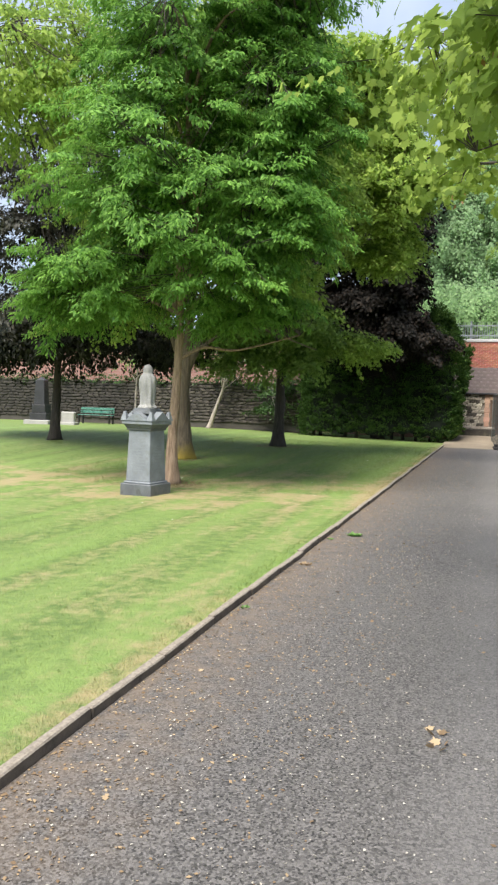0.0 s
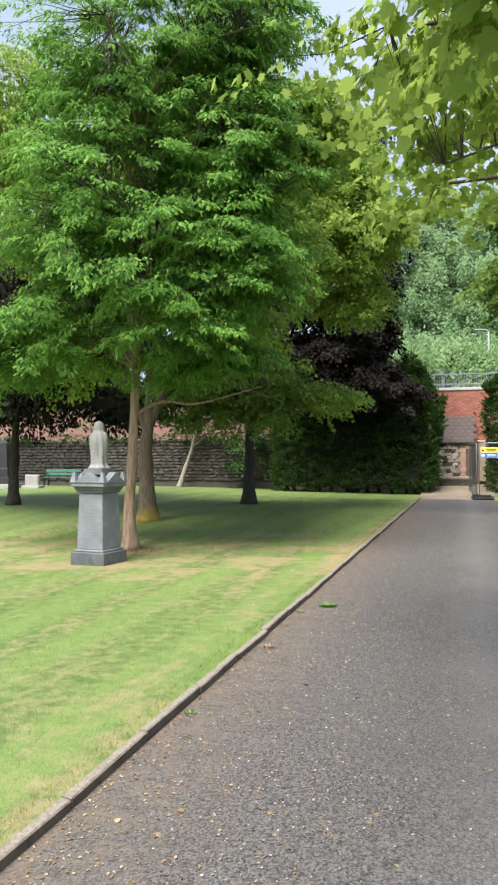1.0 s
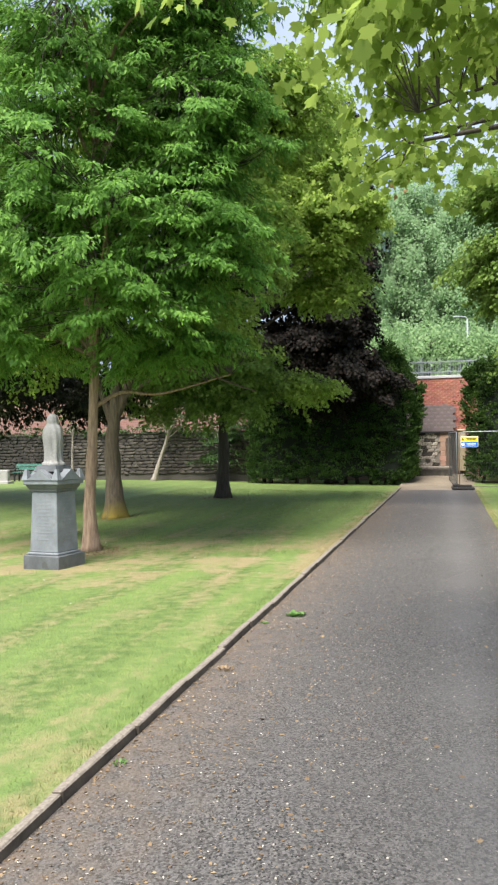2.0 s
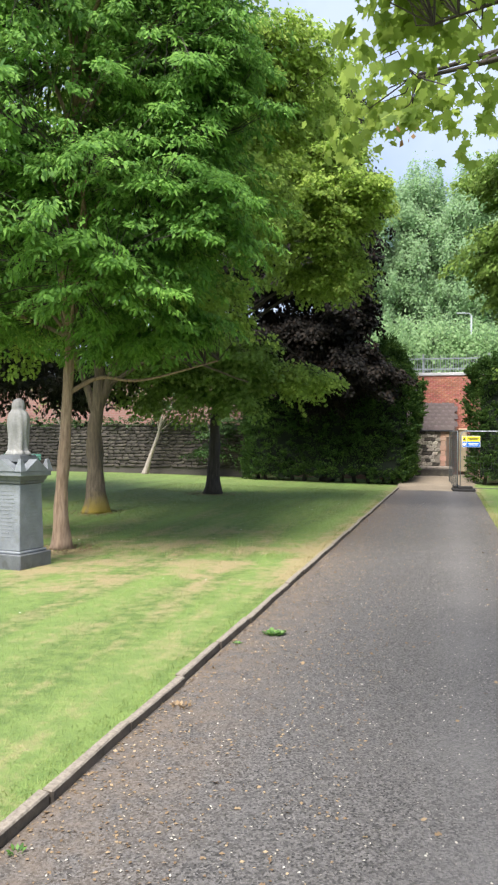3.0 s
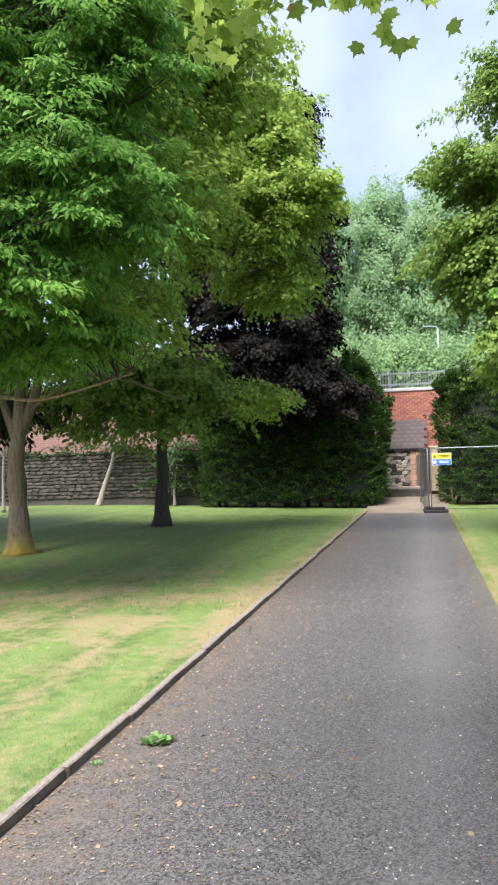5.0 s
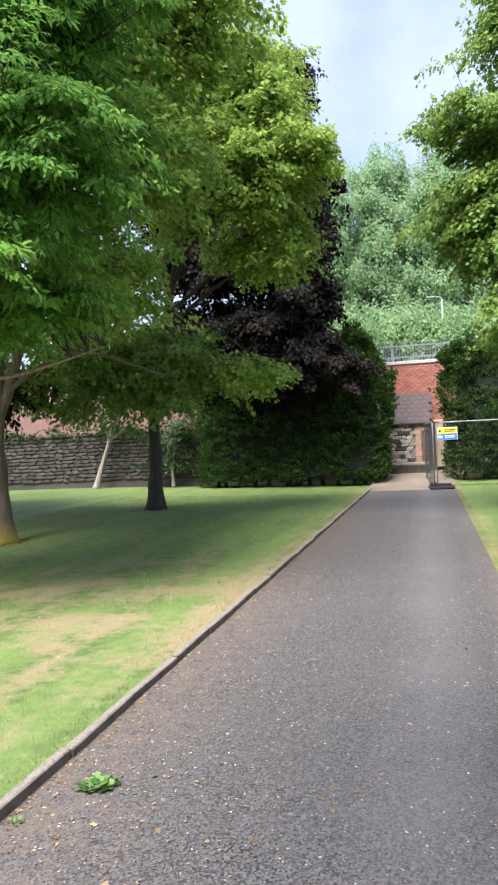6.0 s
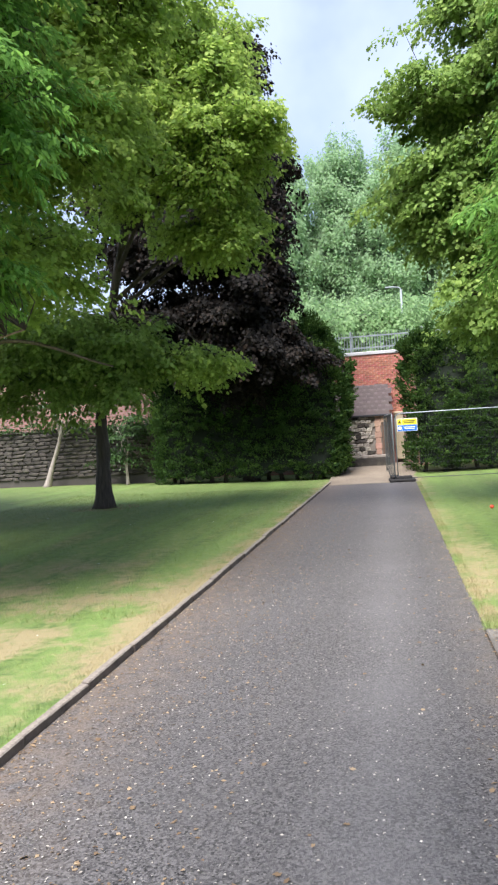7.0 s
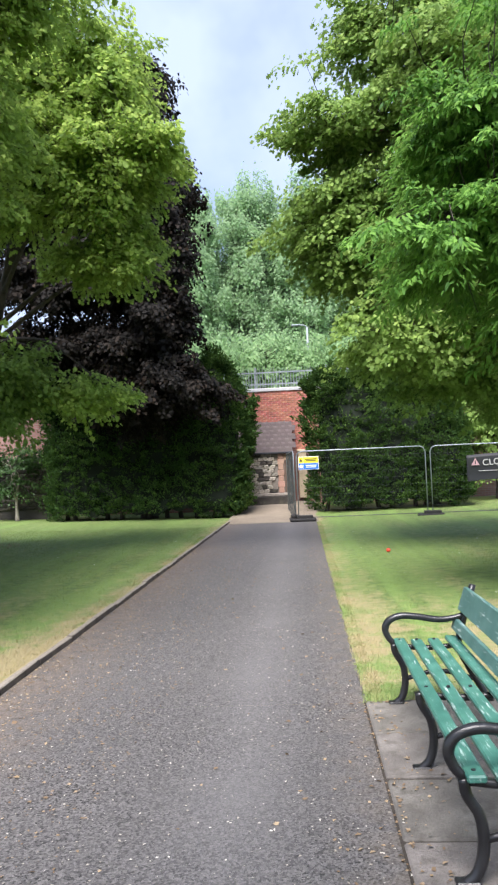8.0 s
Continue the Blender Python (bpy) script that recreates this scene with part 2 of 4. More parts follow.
WEED = leaf_mat("weed_leaf", (0.06, 0.14, 0.035), (0.11, 0.23, 0.05), (0.2, 0.34, 0.1), 0.3)
GREEN_PAINT = paint_mat("green_bench_paint", (0.035, 0.13, 0.10), (0.075, 0.215, 0.165), 0.4, (0.62, 0.72, 0.68), 0.75)
GREY_GREEN_PAINT = paint_mat("faded_green_paint", (0.05, 0.13, 0.115), (0.10, 0.20, 0.18), 0.4, (0.65, 0.72, 0.7), 0.8)
IRON = paint_mat("black_cast_iron", (0.008, 0.008, 0.009), (0.02, 0.02, 0.021), 0.32, (0.1, 0.1, 0.1), 0.2)
RUST = stone_mat("rusty_iron", (0.11, 0.06, 0.04), (0.19, 0.11, 0.08), 12, 0.7)
GALVANISED = paint_mat("galvanised_steel", (0.24, 0.27, 0.29), (0.36, 0.39, 0.41), 0.5, (0.3, 0.32, 0.33), 0.3, 0.6)
RUBBER = mat("black_rubber", (0.02, 0.019, 0.018), 0.85)
SIGN_WHITE, SIGN_YELLOW = mat("white_sign", (0.75, 0.76, 0.76), 0.5), mat("yellow_sign", (0.80, 0.66, 0.02), 0.5)
SIGN_BLUE, SIGN_DARK = mat("blue_sign", (0.02, 0.16, 0.62), 0.5), mat("sign_ink", (0.02, 0.02, 0.025), 0.5)
BANNER, BANNER_INK = mat("dark_banner", (0.022, 0.023, 0.026), 0.6), mat("banner_ink", (0.55, 0.53, 0.52), 0.6)
PINK_INK = mat("pink_ink", (0.55, 0.33, 0.36), 0.6)
WOOD_DOOR = stone_mat("weathered_door", (0.09, 0.06, 0.045), (0.18, 0.125, 0.09), 5)
TAN_POST = stone_mat("tan_stone", (0.42, 0.34, 0.22), (0.52, 0.43, 0.3), 4)
RED = mat("red_plastic", (0.62, 0.05, 0.02), 0.4)
LAMP_GREY = mat("grey_lamp_post", (0.25, 0.28, 0.29), 0.6, 0.2)
WIRE = mat("dull_wire", (0.10, 0.11, 0.11), 0.6, 0.4)
DAISY = mat("white_petal", (0.8, 0.8, 0.76), 0.6)
LIME_MORTAR = stone_mat("lime_mortar", (0.20, 0.175, 0.145), (0.30, 0.265, 0.225), 4)


# ---- mesh helpers ----
def part(name, bm, material, parent=None, label="", smooth=False):
    """Links a bmesh or mesh as one object under a thing."""
    if isinstance(bm, bmesh.types.BMesh):
        me = bpy.data.meshes.new(name)
        bm.to_mesh(me)
        bm.free()
    else:
        me = bm
    if material and not me.materials:
        me.materials.append(material)
    if smooth:
        me.polygons.foreach_set("use_smooth", [True] * len(me.polygons))
    ob = new(name, me)
    if parent:
        ob.parent = parent
    if label:
        ob["label"] = label
    return ob


def thing(name, label, category, at=(0, 0, 0), turn=0, group="", kind=""):
    e = new(name)
    e.matrix_basis = pose(*at, 0, 0, turn)
    return tagged(e, label, category, group, kind)


def box(bm, lo, hi, m=None, bevel=0.0):
    c = [(a + b) / 2 for a, b in zip(lo, hi)]
    s = [b - a for a, b in zip(lo, hi)]
    g = bmesh.ops.create_cube(bm, size=1, matrix=(m or Matrix()) @ Matrix.Translation(c) @ Matrix.Diagonal((*s, 1)))
    if bevel:
        edges = list({e for v in g["verts"] for e in v.link_edges})
        bmesh.ops.bevel(bm, geom=edges, offset=bevel, segments=1, affect="EDGES", profile=0.5)
    return bm


def one_box(lo, hi, bevel=0.0, m=None):
    return box(bmesh.new(), lo, hi, m, bevel)


class Soup:
    """Vertices and faces gathered with numpy, for tubes and leaves."""

    def __init__(self):
        self.v, self.f, self.n = [], [], 0

    def tube(self, pts, radii, sides=6, cap=True):
        pts = [Vector(p) for p in pts]
        ring0 = self.n
        up = Vector((0.3, 0.9, 0.2)).normalized()
        for i, (p, r) in enumerate(zip(pts, radii)):
            d = (pts[min(i + 1, len(pts) - 1)] - pts[max(i - 1, 0)]).normalized()
            a = d.cross(up)
            if a.length < 0.05:
                a = d.cross(Vector((1, 0, 0)))
            a.normalize()
            b = d.cross(a)
            for k in range(sides):
                w = 2 * math.pi * k / sides
                self.v.append(p + a * (r * math.cos(w)) + b * (r * math.sin(w)))
        for i in range(len(pts) - 1):
            for k in range(sides):
                q = ring0 + i * sides
                self.f.append((q + k, q + (k + 1) % sides, q + sides + (k + 1) % sides, q + sides + k))
        if cap:
            self.f.append(tuple(ring0 + k for k in reversed(range(sides))))
            self.f.append(tuple(ring0 + (len(pts) - 1) * sides + k for k in range(sides)))
        self.n = len(self.v)
        return self

    def mesh(self, name):
        me = bpy.data.meshes.new(name)
        me.from_pydata([tuple(v) for v in self.v], [], self.f)
        return me


def tube_part(name, pts, radii, material, parent, sides=8, label=""):
    return part(name, Soup().tube(pts, radii, sides).mesh(name), material, parent, label, True)


def smooth_path(pts, n):
    """A Catmull-Rom curve through pts, n points a stretch."""
    pts = [Vector(p) for p in pts]
    p = [2 * pts[0] - pts[1], *pts, 2 * pts[-1] - pts[-2]]
    out = []
    for i in range(1, len(p) - 2):
        for k in range(n):
            t = k / n
            a, b, c, d = p[i - 1], p[i], p[i + 1], p[i + 2]
            out.append(0.5 * (2 * b + (c - a) * t + (2 * a - 5 * b + 4 * c - d) * t * t + (3 * b - a - 3 * c + d) * t ** 3))
    return out + [pts[-1]]


rng = np.random.default_rng(7)
OVAL = np.array([(0, 0, 0), (0.3, 0.45, 0.1), (0, 1, 0), (-0.3, 0.45, 0.1)])
COMB = np.array([(0, 0, 0), (0.17, 0.35, 0.05), (0.1, 0.75, -0.04), (0, 1, -0.1), (-0.1, 0.75, -0.02), (-0.17, 0.35, 0.05)])
KITE = np.array([(0, 0, 0), (0.3, 0.4, 0.09), (0, 1, -0.1), (-0.3, 0.4, 0.09)])
LOBED = np.array([(0, 0, 0), (0.5, 0.22, 0.07), (0.24, 0.46, 0.02), (0.42, 0.72, 0.03), (0, 1, -0.1), (-0.42, 0.72, 0.03), (-0.24, 0.46, 0.02), (-0.5, 0.22, 0.07)])
MAPLE = np.array([(0, 0, 0), (0.2, -0.06, 0.0), (0.46, 0.08, 0.03), (0.36, 0.24, 0.03), (0.64, 0.5, 0.05), (0.38, 0.5, 0.02), (0.3, 0.62, 0.02), (0.13, 0.62, 0), (0, 1, -0.08), (-0.13, 0.62, 0), (-0.3, 0.62, 0.02), (-0.38, 0.5, 0.02), (-0.64, 0.5, 0.05), (-0.36, 0.24, 0.03), (-0.46, 0.08, 0.03), (-0.2, -0.06, 0)])
BLADE_SHAPE = np.array([(-0.06, 0, 0), (0.06, 0, 0), (0, 1, 0.15)])


def leaves(name, at, along, normal, size, shape):
    """One mesh of many leaves: places, the way each points, its normal and length."""
    along = along / np.linalg.norm(along, axis=1, keepdims=True)
    side = np.cross(along, normal)
    side /= np.linalg.norm(side, axis=1, keepdims=True) + 1e-9
    up = np.cross(side, along)
    k, n = len(shape), len(at)
    v = at[:, None] + size[:, None, None] * (shape[None, :, 0:1] * side[:, None] + shape[None, :, 1:2] * along[:, None] + shape[None, :, 2:3] * up[:, None])
    me = bpy.data.meshes.new(name)
    me.vertices.add(n * k)
    me.vertices.foreach_set("co", v.astype(np.float32).ravel())
    me.loops.add(n * k)
    me.loops.foreach_set("vertex_index", np.arange(n * k, dtype=np.int32))
    me.polygons.add(n)
    me.polygons.foreach_set("loop_start", np.arange(0, n * k, k, dtype=np.int32))
    me.polygons.foreach_set("loop_total", np.full(n, k, dtype=np.int32))
    me.update(calc_edges=True)
    return me


def spray_leaves(c, out, count, length, width, size, droop=0.25, wild=0.45, flat=0.05, hang=0.28):
    """Leaves in flat drooping sprays: c centres, out their outward ways."""
    n = len(c)
    out = out / (np.linalg.norm(out, axis=1, keepdims=True) + 1e-9)
    side = np.cross(out, np.array([0, 0, 1.0]))
    side /= np.linalg.norm(side, axis=1, keepdims=True) + 1e-9
    k = rng.integers(int(count * 0.6), int(count * 1.4) + 1, n)
    i = np.repeat(np.arange(n), k)
    m = len(i)
    s = rng.random(m) ** 0.8
    w = rng.normal(0, 0.5, m) * (1.05 - 0.65 * s)
    L = (length * rng.uniform(0.6, 1.4, n))[i]
    at = c[i] + out[i] * (L * (s - 0.4))[:, None] + side[i] * (w * width * L / length)[:, None]
    at[:, 2] += -droop * L * s * s + rng.normal(0, flat * length, m)
    along = out[i] * max(0.35, 0.9 - 0.6 * hang) + side[i] * np.sign(w)[:, None] * rng.uniform(0.2, 1.0, m)[:, None] + rng.normal(0, 0.3, (m, 3))
    along[:, 2] -= hang
    nor = np.zeros((m, 3))
    nor[:, 2] = 1
    nor += out[i] * (0.2 + 0.8 * hang) + rng.normal(0, wild, (m, 3))
    return at, along, nor, size * rng.uniform(0.6, 1.3, m)


def blob_points(b, boughs=True, free=0.38):
    """Spray places in an ellipsoid, most of them near its skin."""
    x, y, z, rx, ry, rz, n = b
    d = rng.normal(0, 1, (n, 3))
    d /= np.linalg.norm(d, axis=1, keepdims=True)
    lump = 1 + 0.22 * np.sin(d[:, 0] * 5 + x) * np.sin(d[:, 1] * 6 + y) + 0.18 * np.sin(d[:, 2] * 9 + d[:, 0] * 4 + z)
    r = (rng.random(n) ** 0.42) * lump
    p = np.array((x, y, z)) + d * r[:, None] * np.array((rx, ry, rz))
    if not boughs:
        return p, np.zeros((n, 3))
    # gather the sprays into drooping tufts, with gaps between
    heads = p[: max(3, n // 6)]
    pick_ = rng.integers(0, len(heads), n)
    spread = (0.075 * (rx + ry) / 2 + 0.14) * rng.uniform(0.7, 1.3, len(heads))[pick_]
    off = rng.normal(0, 1, (n, 3)) * spread[:, None]
    far = np.hypot(off[:, 0], off[:, 1])
    off[:, 2] = 0.16 * off[:, 2] - 0.75 * np.minimum(far, 1.6 * spread) ** 2 / (2 * spread)
    loose = rng.random(n) < free
    off[loose] *= 0.3
    return np.where(loose[:, None], p, heads[pick_] + off), off


def tree(label, base, trunk_pts, trunk_r, blobs, leaf, bark, count=44, length=0.9, width=0.45, size=0.11, shape=LOBED, limbs=12, twig=0.011, category="tree", droop=0.25, bole=(), seeds=0, name="tree", wild=0.32, boughs=True, flat=0.05, hang=0.8, low=None, free=0.38):
    """A tree: bole, limbs, twigs and a crown of leaf sprays round the blobs."""
    t = thing(name, label, category, base)
    base = np.array(base)
    tp = smooth_path(trunk_pts, 8)
    n = len(tp)
    rad = [trunk_r[0] + (trunk_r[1] - trunk_r[0]) * (i / (n - 1)) ** 0.8 for i in range(n)]
    for i, p in enumerate(tp):
        h = p.z
        rad[i] *= 1 + 0.35 * math.exp(-h / 0.22) + 0.05 * math.sin(h * 5)
    s = Soup().tube(tp, rad, 14)
    # root flare and uneven bark
    for i, v in enumerate(s.v):
        k = i // 14
        c = tp[min(k, n - 1)]
        d = v - c
        a = math.atan2(d.y, d.x)
        flare = math.exp(-max(c.z, 0) / 0.25)
        s.v[i] = c + d * (1 + 0.16 * flare * math.sin(a * 5 + 1) + 0.06 * math.sin(a * 3 + c.z * 4) + 0.05 * math.sin(c.z * 9 + a * 2))
    part("trunk", s.mesh("trunk"), bark, t, smooth=True)
    twigs = Soup()
    joints = []
    upper = len(blobs)
    blobs = list(blobs) + list(low[0] if low else [])
    made = [blob_points(b, boughs, free) for b in blobs]
    pts = np.concatenate([m[0] for m in made]) - base
    tuft_off = np.concatenate([m[1] for m in made])
    own = np.concatenate([np.full(b[6], i) for i, b in enumerate(blobs)])
    heads = [np.array(b[:3]) - base for b in blobs]
    for i, b in enumerate(blobs):
        k = max(2, round(limbs * b[6] / len(pts)))
        for j in range(k):
            goal = Vector(pts[own == i][j]) * 0.75 + Vector(heads[i]) * 0.25
            z0 = min(max(goal.z - rng.uniform(0.8, 2.2), tp[0].z + (tp[-1].z - tp[0].z) * 0.42), tp[-1].z)
            start = min(tp, key=lambda p: abs(p.z - z0))
            mid = start.lerp(goal, 0.5) + Vector((rng.normal(0, 0.2), rng.normal(0, 0.2), rng.uniform(0.05, 0.5)))
            path = smooth_path([start, mid, goal], 5)
            r0 = min(trunk_r[0] * 0.3, 0.015 + 0.015 * (goal - start).length)
            tube_part("limb", path, [r0 * (1 - 0.8 * q / (len(path) - 1)) for q in range(len(path))], bark, t, 6)
            joints += path[3:]
    for pts_, r in bole:
        path = smooth_path(pts_, 6)
        tube_part("limb", path, [r * (1 - 0.75 * q / (len(path) - 1)) for q in range(len(path))], bark, t, 7)
        joints += path[5:]
    jj = np.array([tuple(p) for p in joints])
    for p in pts:
        near = jj[np.argmin(((jj - p) ** 2).sum(1))]
        mid = (near + p) / 2 + rng.normal(0, 0.08, 3)
        twigs.tube([near, mid, p], [twig, twig * 0.7, twig * 0.35], 3, False)
    part("fine_branching", twigs.mesh("fine_branching"), BARK_DARK, t)["kind"] = "stuff"
    axis = np.array([tuple(tp[-1])])
    out = pts - np.array([heads[i] for i in own]) * np.array((1, 1, 1)) + 0.6 * (pts - axis) * np.array((1, 1, 0)) * 0.4
    out[:, 2] *= 0.35
    out /= np.linalg.norm(out, axis=1, keepdims=True) + 0.3
    out += 1.9 * tuft_off * np.array((1, 1, 0.4)) + rng.normal(0, 0.2, out.shape)
    for name_, own_leaf, some in (("crown", leaf, own < upper), ("lower_crown", low and low[1], own >= upper)):
        if some.any():
            me = leaves(name_, *spray_leaves(pts[some], out[some], count, length, width, size, droop, wild, flat, hang), shape)
            part(name_, me, own_leaf, t)["kind"] = "stuff"
    if seeds:
        pick = pts[rng.integers(0, len(pts), seeds)]
        i = np.repeat(np.arange(seeds), 9)
        at = pick[i] + rng.normal(0, 0.06, (len(i), 3)) - np.array((0, 0, 0.12))
        al = rng.normal(0, 0.35, (len(i), 3)) - np.array((0, 0, 1))
        sd = part("seed_keys", leaves("seed_keys", at, al, rng.normal(0, 1, (len(i), 3)), rng.uniform(0.04, 0.07, len(i)), OVAL), SEED, t, "brown hanging seed keys")
        sd["kind"] = "stuff"
    return t


# ---- ground ----
KERB_X, EDGE_X = -1.76, 0.97


def lawn_z(x, y):
    """Height of the lawn: level by the path, rising gently away from it."""
    if x < 0:
        d = min(max(-1.8 - x, 0), 12)
        z = 0.046 + d * (-0.028 + 0.0037 * max(0.0, min(y, 24) - 12))
        return z + 0.012 * noise.noise((x * 0.6, y * 0.6, 0))
    d = min(max(x - 1.0, 0), 10)
    return 0.012 + 0.012 * d + 0.01 * noise.noise((x * 0.6, y * 0.6, 3))


def sheet(name, xs, ys, zf, material, label, category, kind="structure"):
    me = bpy.data.meshes.new(name)
    nx, ny = len(xs), len(ys)
    me.from_pydata([(x, y, zf(x, y)) for y in ys for x in xs], [], [(j * nx + i, j * nx + i + 1, (j + 1) * nx + i + 1, (j + 1) * nx + i) for j in range(ny - 1) for i in range(nx - 1)])
    ob = part(name, me, material, smooth=True)
    return tagged(ob, label, category, kind=kind)


def steps(a, b, s):
    return [a + (b - a) * i / max(1, round((b - a) / s)) for i in range(max(1, round((b - a) / s)) + 1)]


def ramp(x, y):
    return 0.0 if y < 31.0 else 0.36 * min(1, (y - 31.0) / 5.0) ** 1.2


sheet("ground", [-600, -60, 60, 600], [-600, -30, 60, 900], lambda x, y: -0.08, GRASS, "dry mown grass ground reaching into the distance", "ground")
sheet("lawn", steps(-60, -12, 3) + steps(-11.5, KERB_X - 0.05, 0.5), steps(-12, 38, 0.5), lawn_z, GRASS, "mown summer lawn with green bands and straw patches", "lawn")
sheet("lawn", steps(EDGE_X, 6, 0.4) + steps(8, 60, 4), steps(12.56, 38, 0.5), lambda x, y: lawn_z(x, y) + 0.5 * ramp(x, y) if x > 1.05 else 0.004 + ramp(x, y), GRASS, "mown lawn with dry rim beside the path", "lawn")
sheet("lawn", steps(2.2, 60, 4), steps(-12, 12.56, 0.6), lawn_z, GRASS, "mown lawn behind the park bench", "lawn")


sheet("path", steps(KERB_X, 2.25, 0.25), steps(-12, 12.56, 0.5), lambda x, y: 0.0, ASPHALT, "worn grey asphalt path with pale chips and dust", "path")
sheet("path", steps(KERB_X, EDGE_X + 0.06, 0.25), steps(12.56, 30.6, 0.4), lambda x, y: ramp(x, y) + 0.0005, ASPHALT, "worn grey asphalt path leading to the wall", "path")
sheet("apron", steps(KERB_X - 0.085, EDGE_X + 0.06, 0.25), steps(30.6, 36.9, 0.3), lambda x, y: ramp(x, y) + 0.006 + 0.03 * noise.noise((x, y, 9)) * (y > 31.0), SAND, "sandy bare strip of ground along the wall foot", "ground")

# ---- kerb ----
kerb = thing("kerb", "weathered concrete edging kerb between lawn and path", "kerb", kind="structure")
KERB_MESHES = []
for i in range(4):
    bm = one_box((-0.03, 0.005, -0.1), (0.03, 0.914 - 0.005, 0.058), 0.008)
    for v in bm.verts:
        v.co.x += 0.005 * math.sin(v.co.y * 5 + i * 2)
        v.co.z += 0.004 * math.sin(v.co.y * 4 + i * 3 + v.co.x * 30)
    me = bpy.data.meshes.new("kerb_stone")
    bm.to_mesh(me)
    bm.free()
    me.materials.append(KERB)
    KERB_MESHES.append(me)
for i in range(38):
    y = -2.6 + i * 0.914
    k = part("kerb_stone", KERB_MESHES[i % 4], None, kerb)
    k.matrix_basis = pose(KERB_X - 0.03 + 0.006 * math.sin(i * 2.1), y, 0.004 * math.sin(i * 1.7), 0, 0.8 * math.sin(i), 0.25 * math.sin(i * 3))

# ---- slabs under the bench ----
paving = thing("paving", "old stone paving slabs under the bench", "paving", kind="structure")
bm = one_box((-0.62 / 2 + 0.009, -0.33 + 0.012, -0.06), (0.62 / 2 - 0.007, 0.33 - 0.010, 0.016), 0.01)
SLAB_MESH = bpy.data.meshes.new("slab")
bm.to_mesh(SLAB_MESH)
bm.free()
SLAB_MESH.materials.append(SLAB)
part("bedding", one_box((0.95, 8.6, -0.05), (2.2, 12.57, 0.003)), SOIL_DARK, paving, "dark earth between the slabs")
for i in range(6):
    for j in range(2):
        p = part("slab", SLAB_MESH, None, paving)
        p.matrix_basis = pose(0.955 + 0.31 + j * 0.625, 12.235 - i * 0.662, 0.004 * math.sin(i * 2 + j), 0.5 * math.sin(i * 3 + j), 0.5 * math.sin(i + j * 2), 0.4 * math.sin(i * 5 + j))

# ---- monument with veiled statue ----
MX, MY = -5.74, 11.86
mz = lawn_z(MX, MY) - 0.02
mon = thing("monument", "grey granite pedestal tomb with carved cap on the lawn", "monument", (MX, MY, mz), -9)
mon.scale = (0.97, 0.97, 1.07)
part("base", one_box((-0.335, -0.335, -0.05), (0.335, 0.335, 0.21), 0.012), GRANITE_DARK, mon, "dark grey granite base block")
part("plinth", one_box((-0.29, -0.29, 0.21), (0.29, 0.29, 0.245), 0.01), GRANITE, mon)


def frustum(h0, h1, a, b, bevel=0.01):
    bm = one_box((-1, -1, h0), (1, 1, h1))
    for v in bm.verts:
        s = a if v.co.z < (h0 + h1) / 2 else b
        v.co.x *= s
        v.co.y *= s
    bmesh.ops.bevel(bm, geom=bm.edges[:], offset=bevel, segments=1, affect="EDGES", profile=0.5)
    return bm


shaft = part("shaft", frustum(0.245, 1.09, 0.262, 0.232), GRANITE, mon, "tapered polished granite shaft")
part("neck", frustum(1.09, 1.13, 0.255, 0.265, 0.006), GRANITE_DARK, mon)
part("neck", frustum(1.13, 1.185, 0.275, 0.30, 0.006), GRANITE_DARK, mon)
bm = bmesh.new()
box(bm, (-0.33, -0.33, 1.185), (0.33, 0.33, 1.255), None, 0.01)
for q in range(4):
    m = pose(0, 0, 0, 0, 0, 90 * q)
    # gable on each side of the cap
    tri = [(-0.25, -0.345, 1.25), (0.25, -0.345, 1.25), (0, -0.345, 1.40), (-0.25, 0, 1.25), (0.25, 0, 1.25), (0, 0, 1.40)]
    vs = [bm.verts.new(m @ Vector(p)) for p in tri]
    for f in ((0, 1, 2), (0, 2, 5, 3), (1, 4, 5, 2)):
        bm.faces.new([vs[k] for k in f])
part("cap", bm, GRANITE, mon, "gabled granite cap stone")
for q in range(4):
    bm = bmesh.new()
    bmesh.ops.create_cone(bm, cap_ends=True, segments=4, radius1=0.085, radius2=0.028, depth=0.15, matrix=pose(0.285, 0.285, 1.325, 0, 0, 45))
    ob = part("corner_ornament", bm, GRANITE, mon)
    ob.matrix_basis = pose(0, 0, 0, 0, 0, 90 * q)
part("statue_step", frustum(1.36, 1.455, 0.215, 0.175, 0.012), GRANITE_DARK, mon)
# worn lettering as plain raised bars on the two faces that carry it
letter = random.Random(5)
for face in (0, 90):
    for row in range(13):
        z = 1.0 - row * 0.048
        half = letter.uniform(0.05, 0.16)
        yy = -(0.262 - 0.03 * (z - 0.245) / 0.845) - 0.001
        b = part("inscription", one_box((-half, yy - 0.003, z - 0.009), (half, yy + 0.004, z + 0.009)), INSCRIPTION, mon, "worn pale line of lettering")
        b.matrix_basis = pose(0, 0, 0, 0, 0, face)

# veiled figure: one plain draped form
PROFILE = [(0.0, 0.17, 0.16), (0.03, 0.165, 0.15), (0.06, 0.14, 0.13), (0.14, 0.135, 0.125), (0.26, 0.14, 0.125), (0.38, 0.15, 0.135), (0.47, 0.15, 0.135), (0.53, 0.132, 0.12), (0.575, 0.088, 0.095), (0.63, 0.084, 0.095), (0.68, 0.07, 0.08), (0.71, 0.045, 0.05), (0.725, 0.012, 0.012)]
s = Soup()
SEG = 40
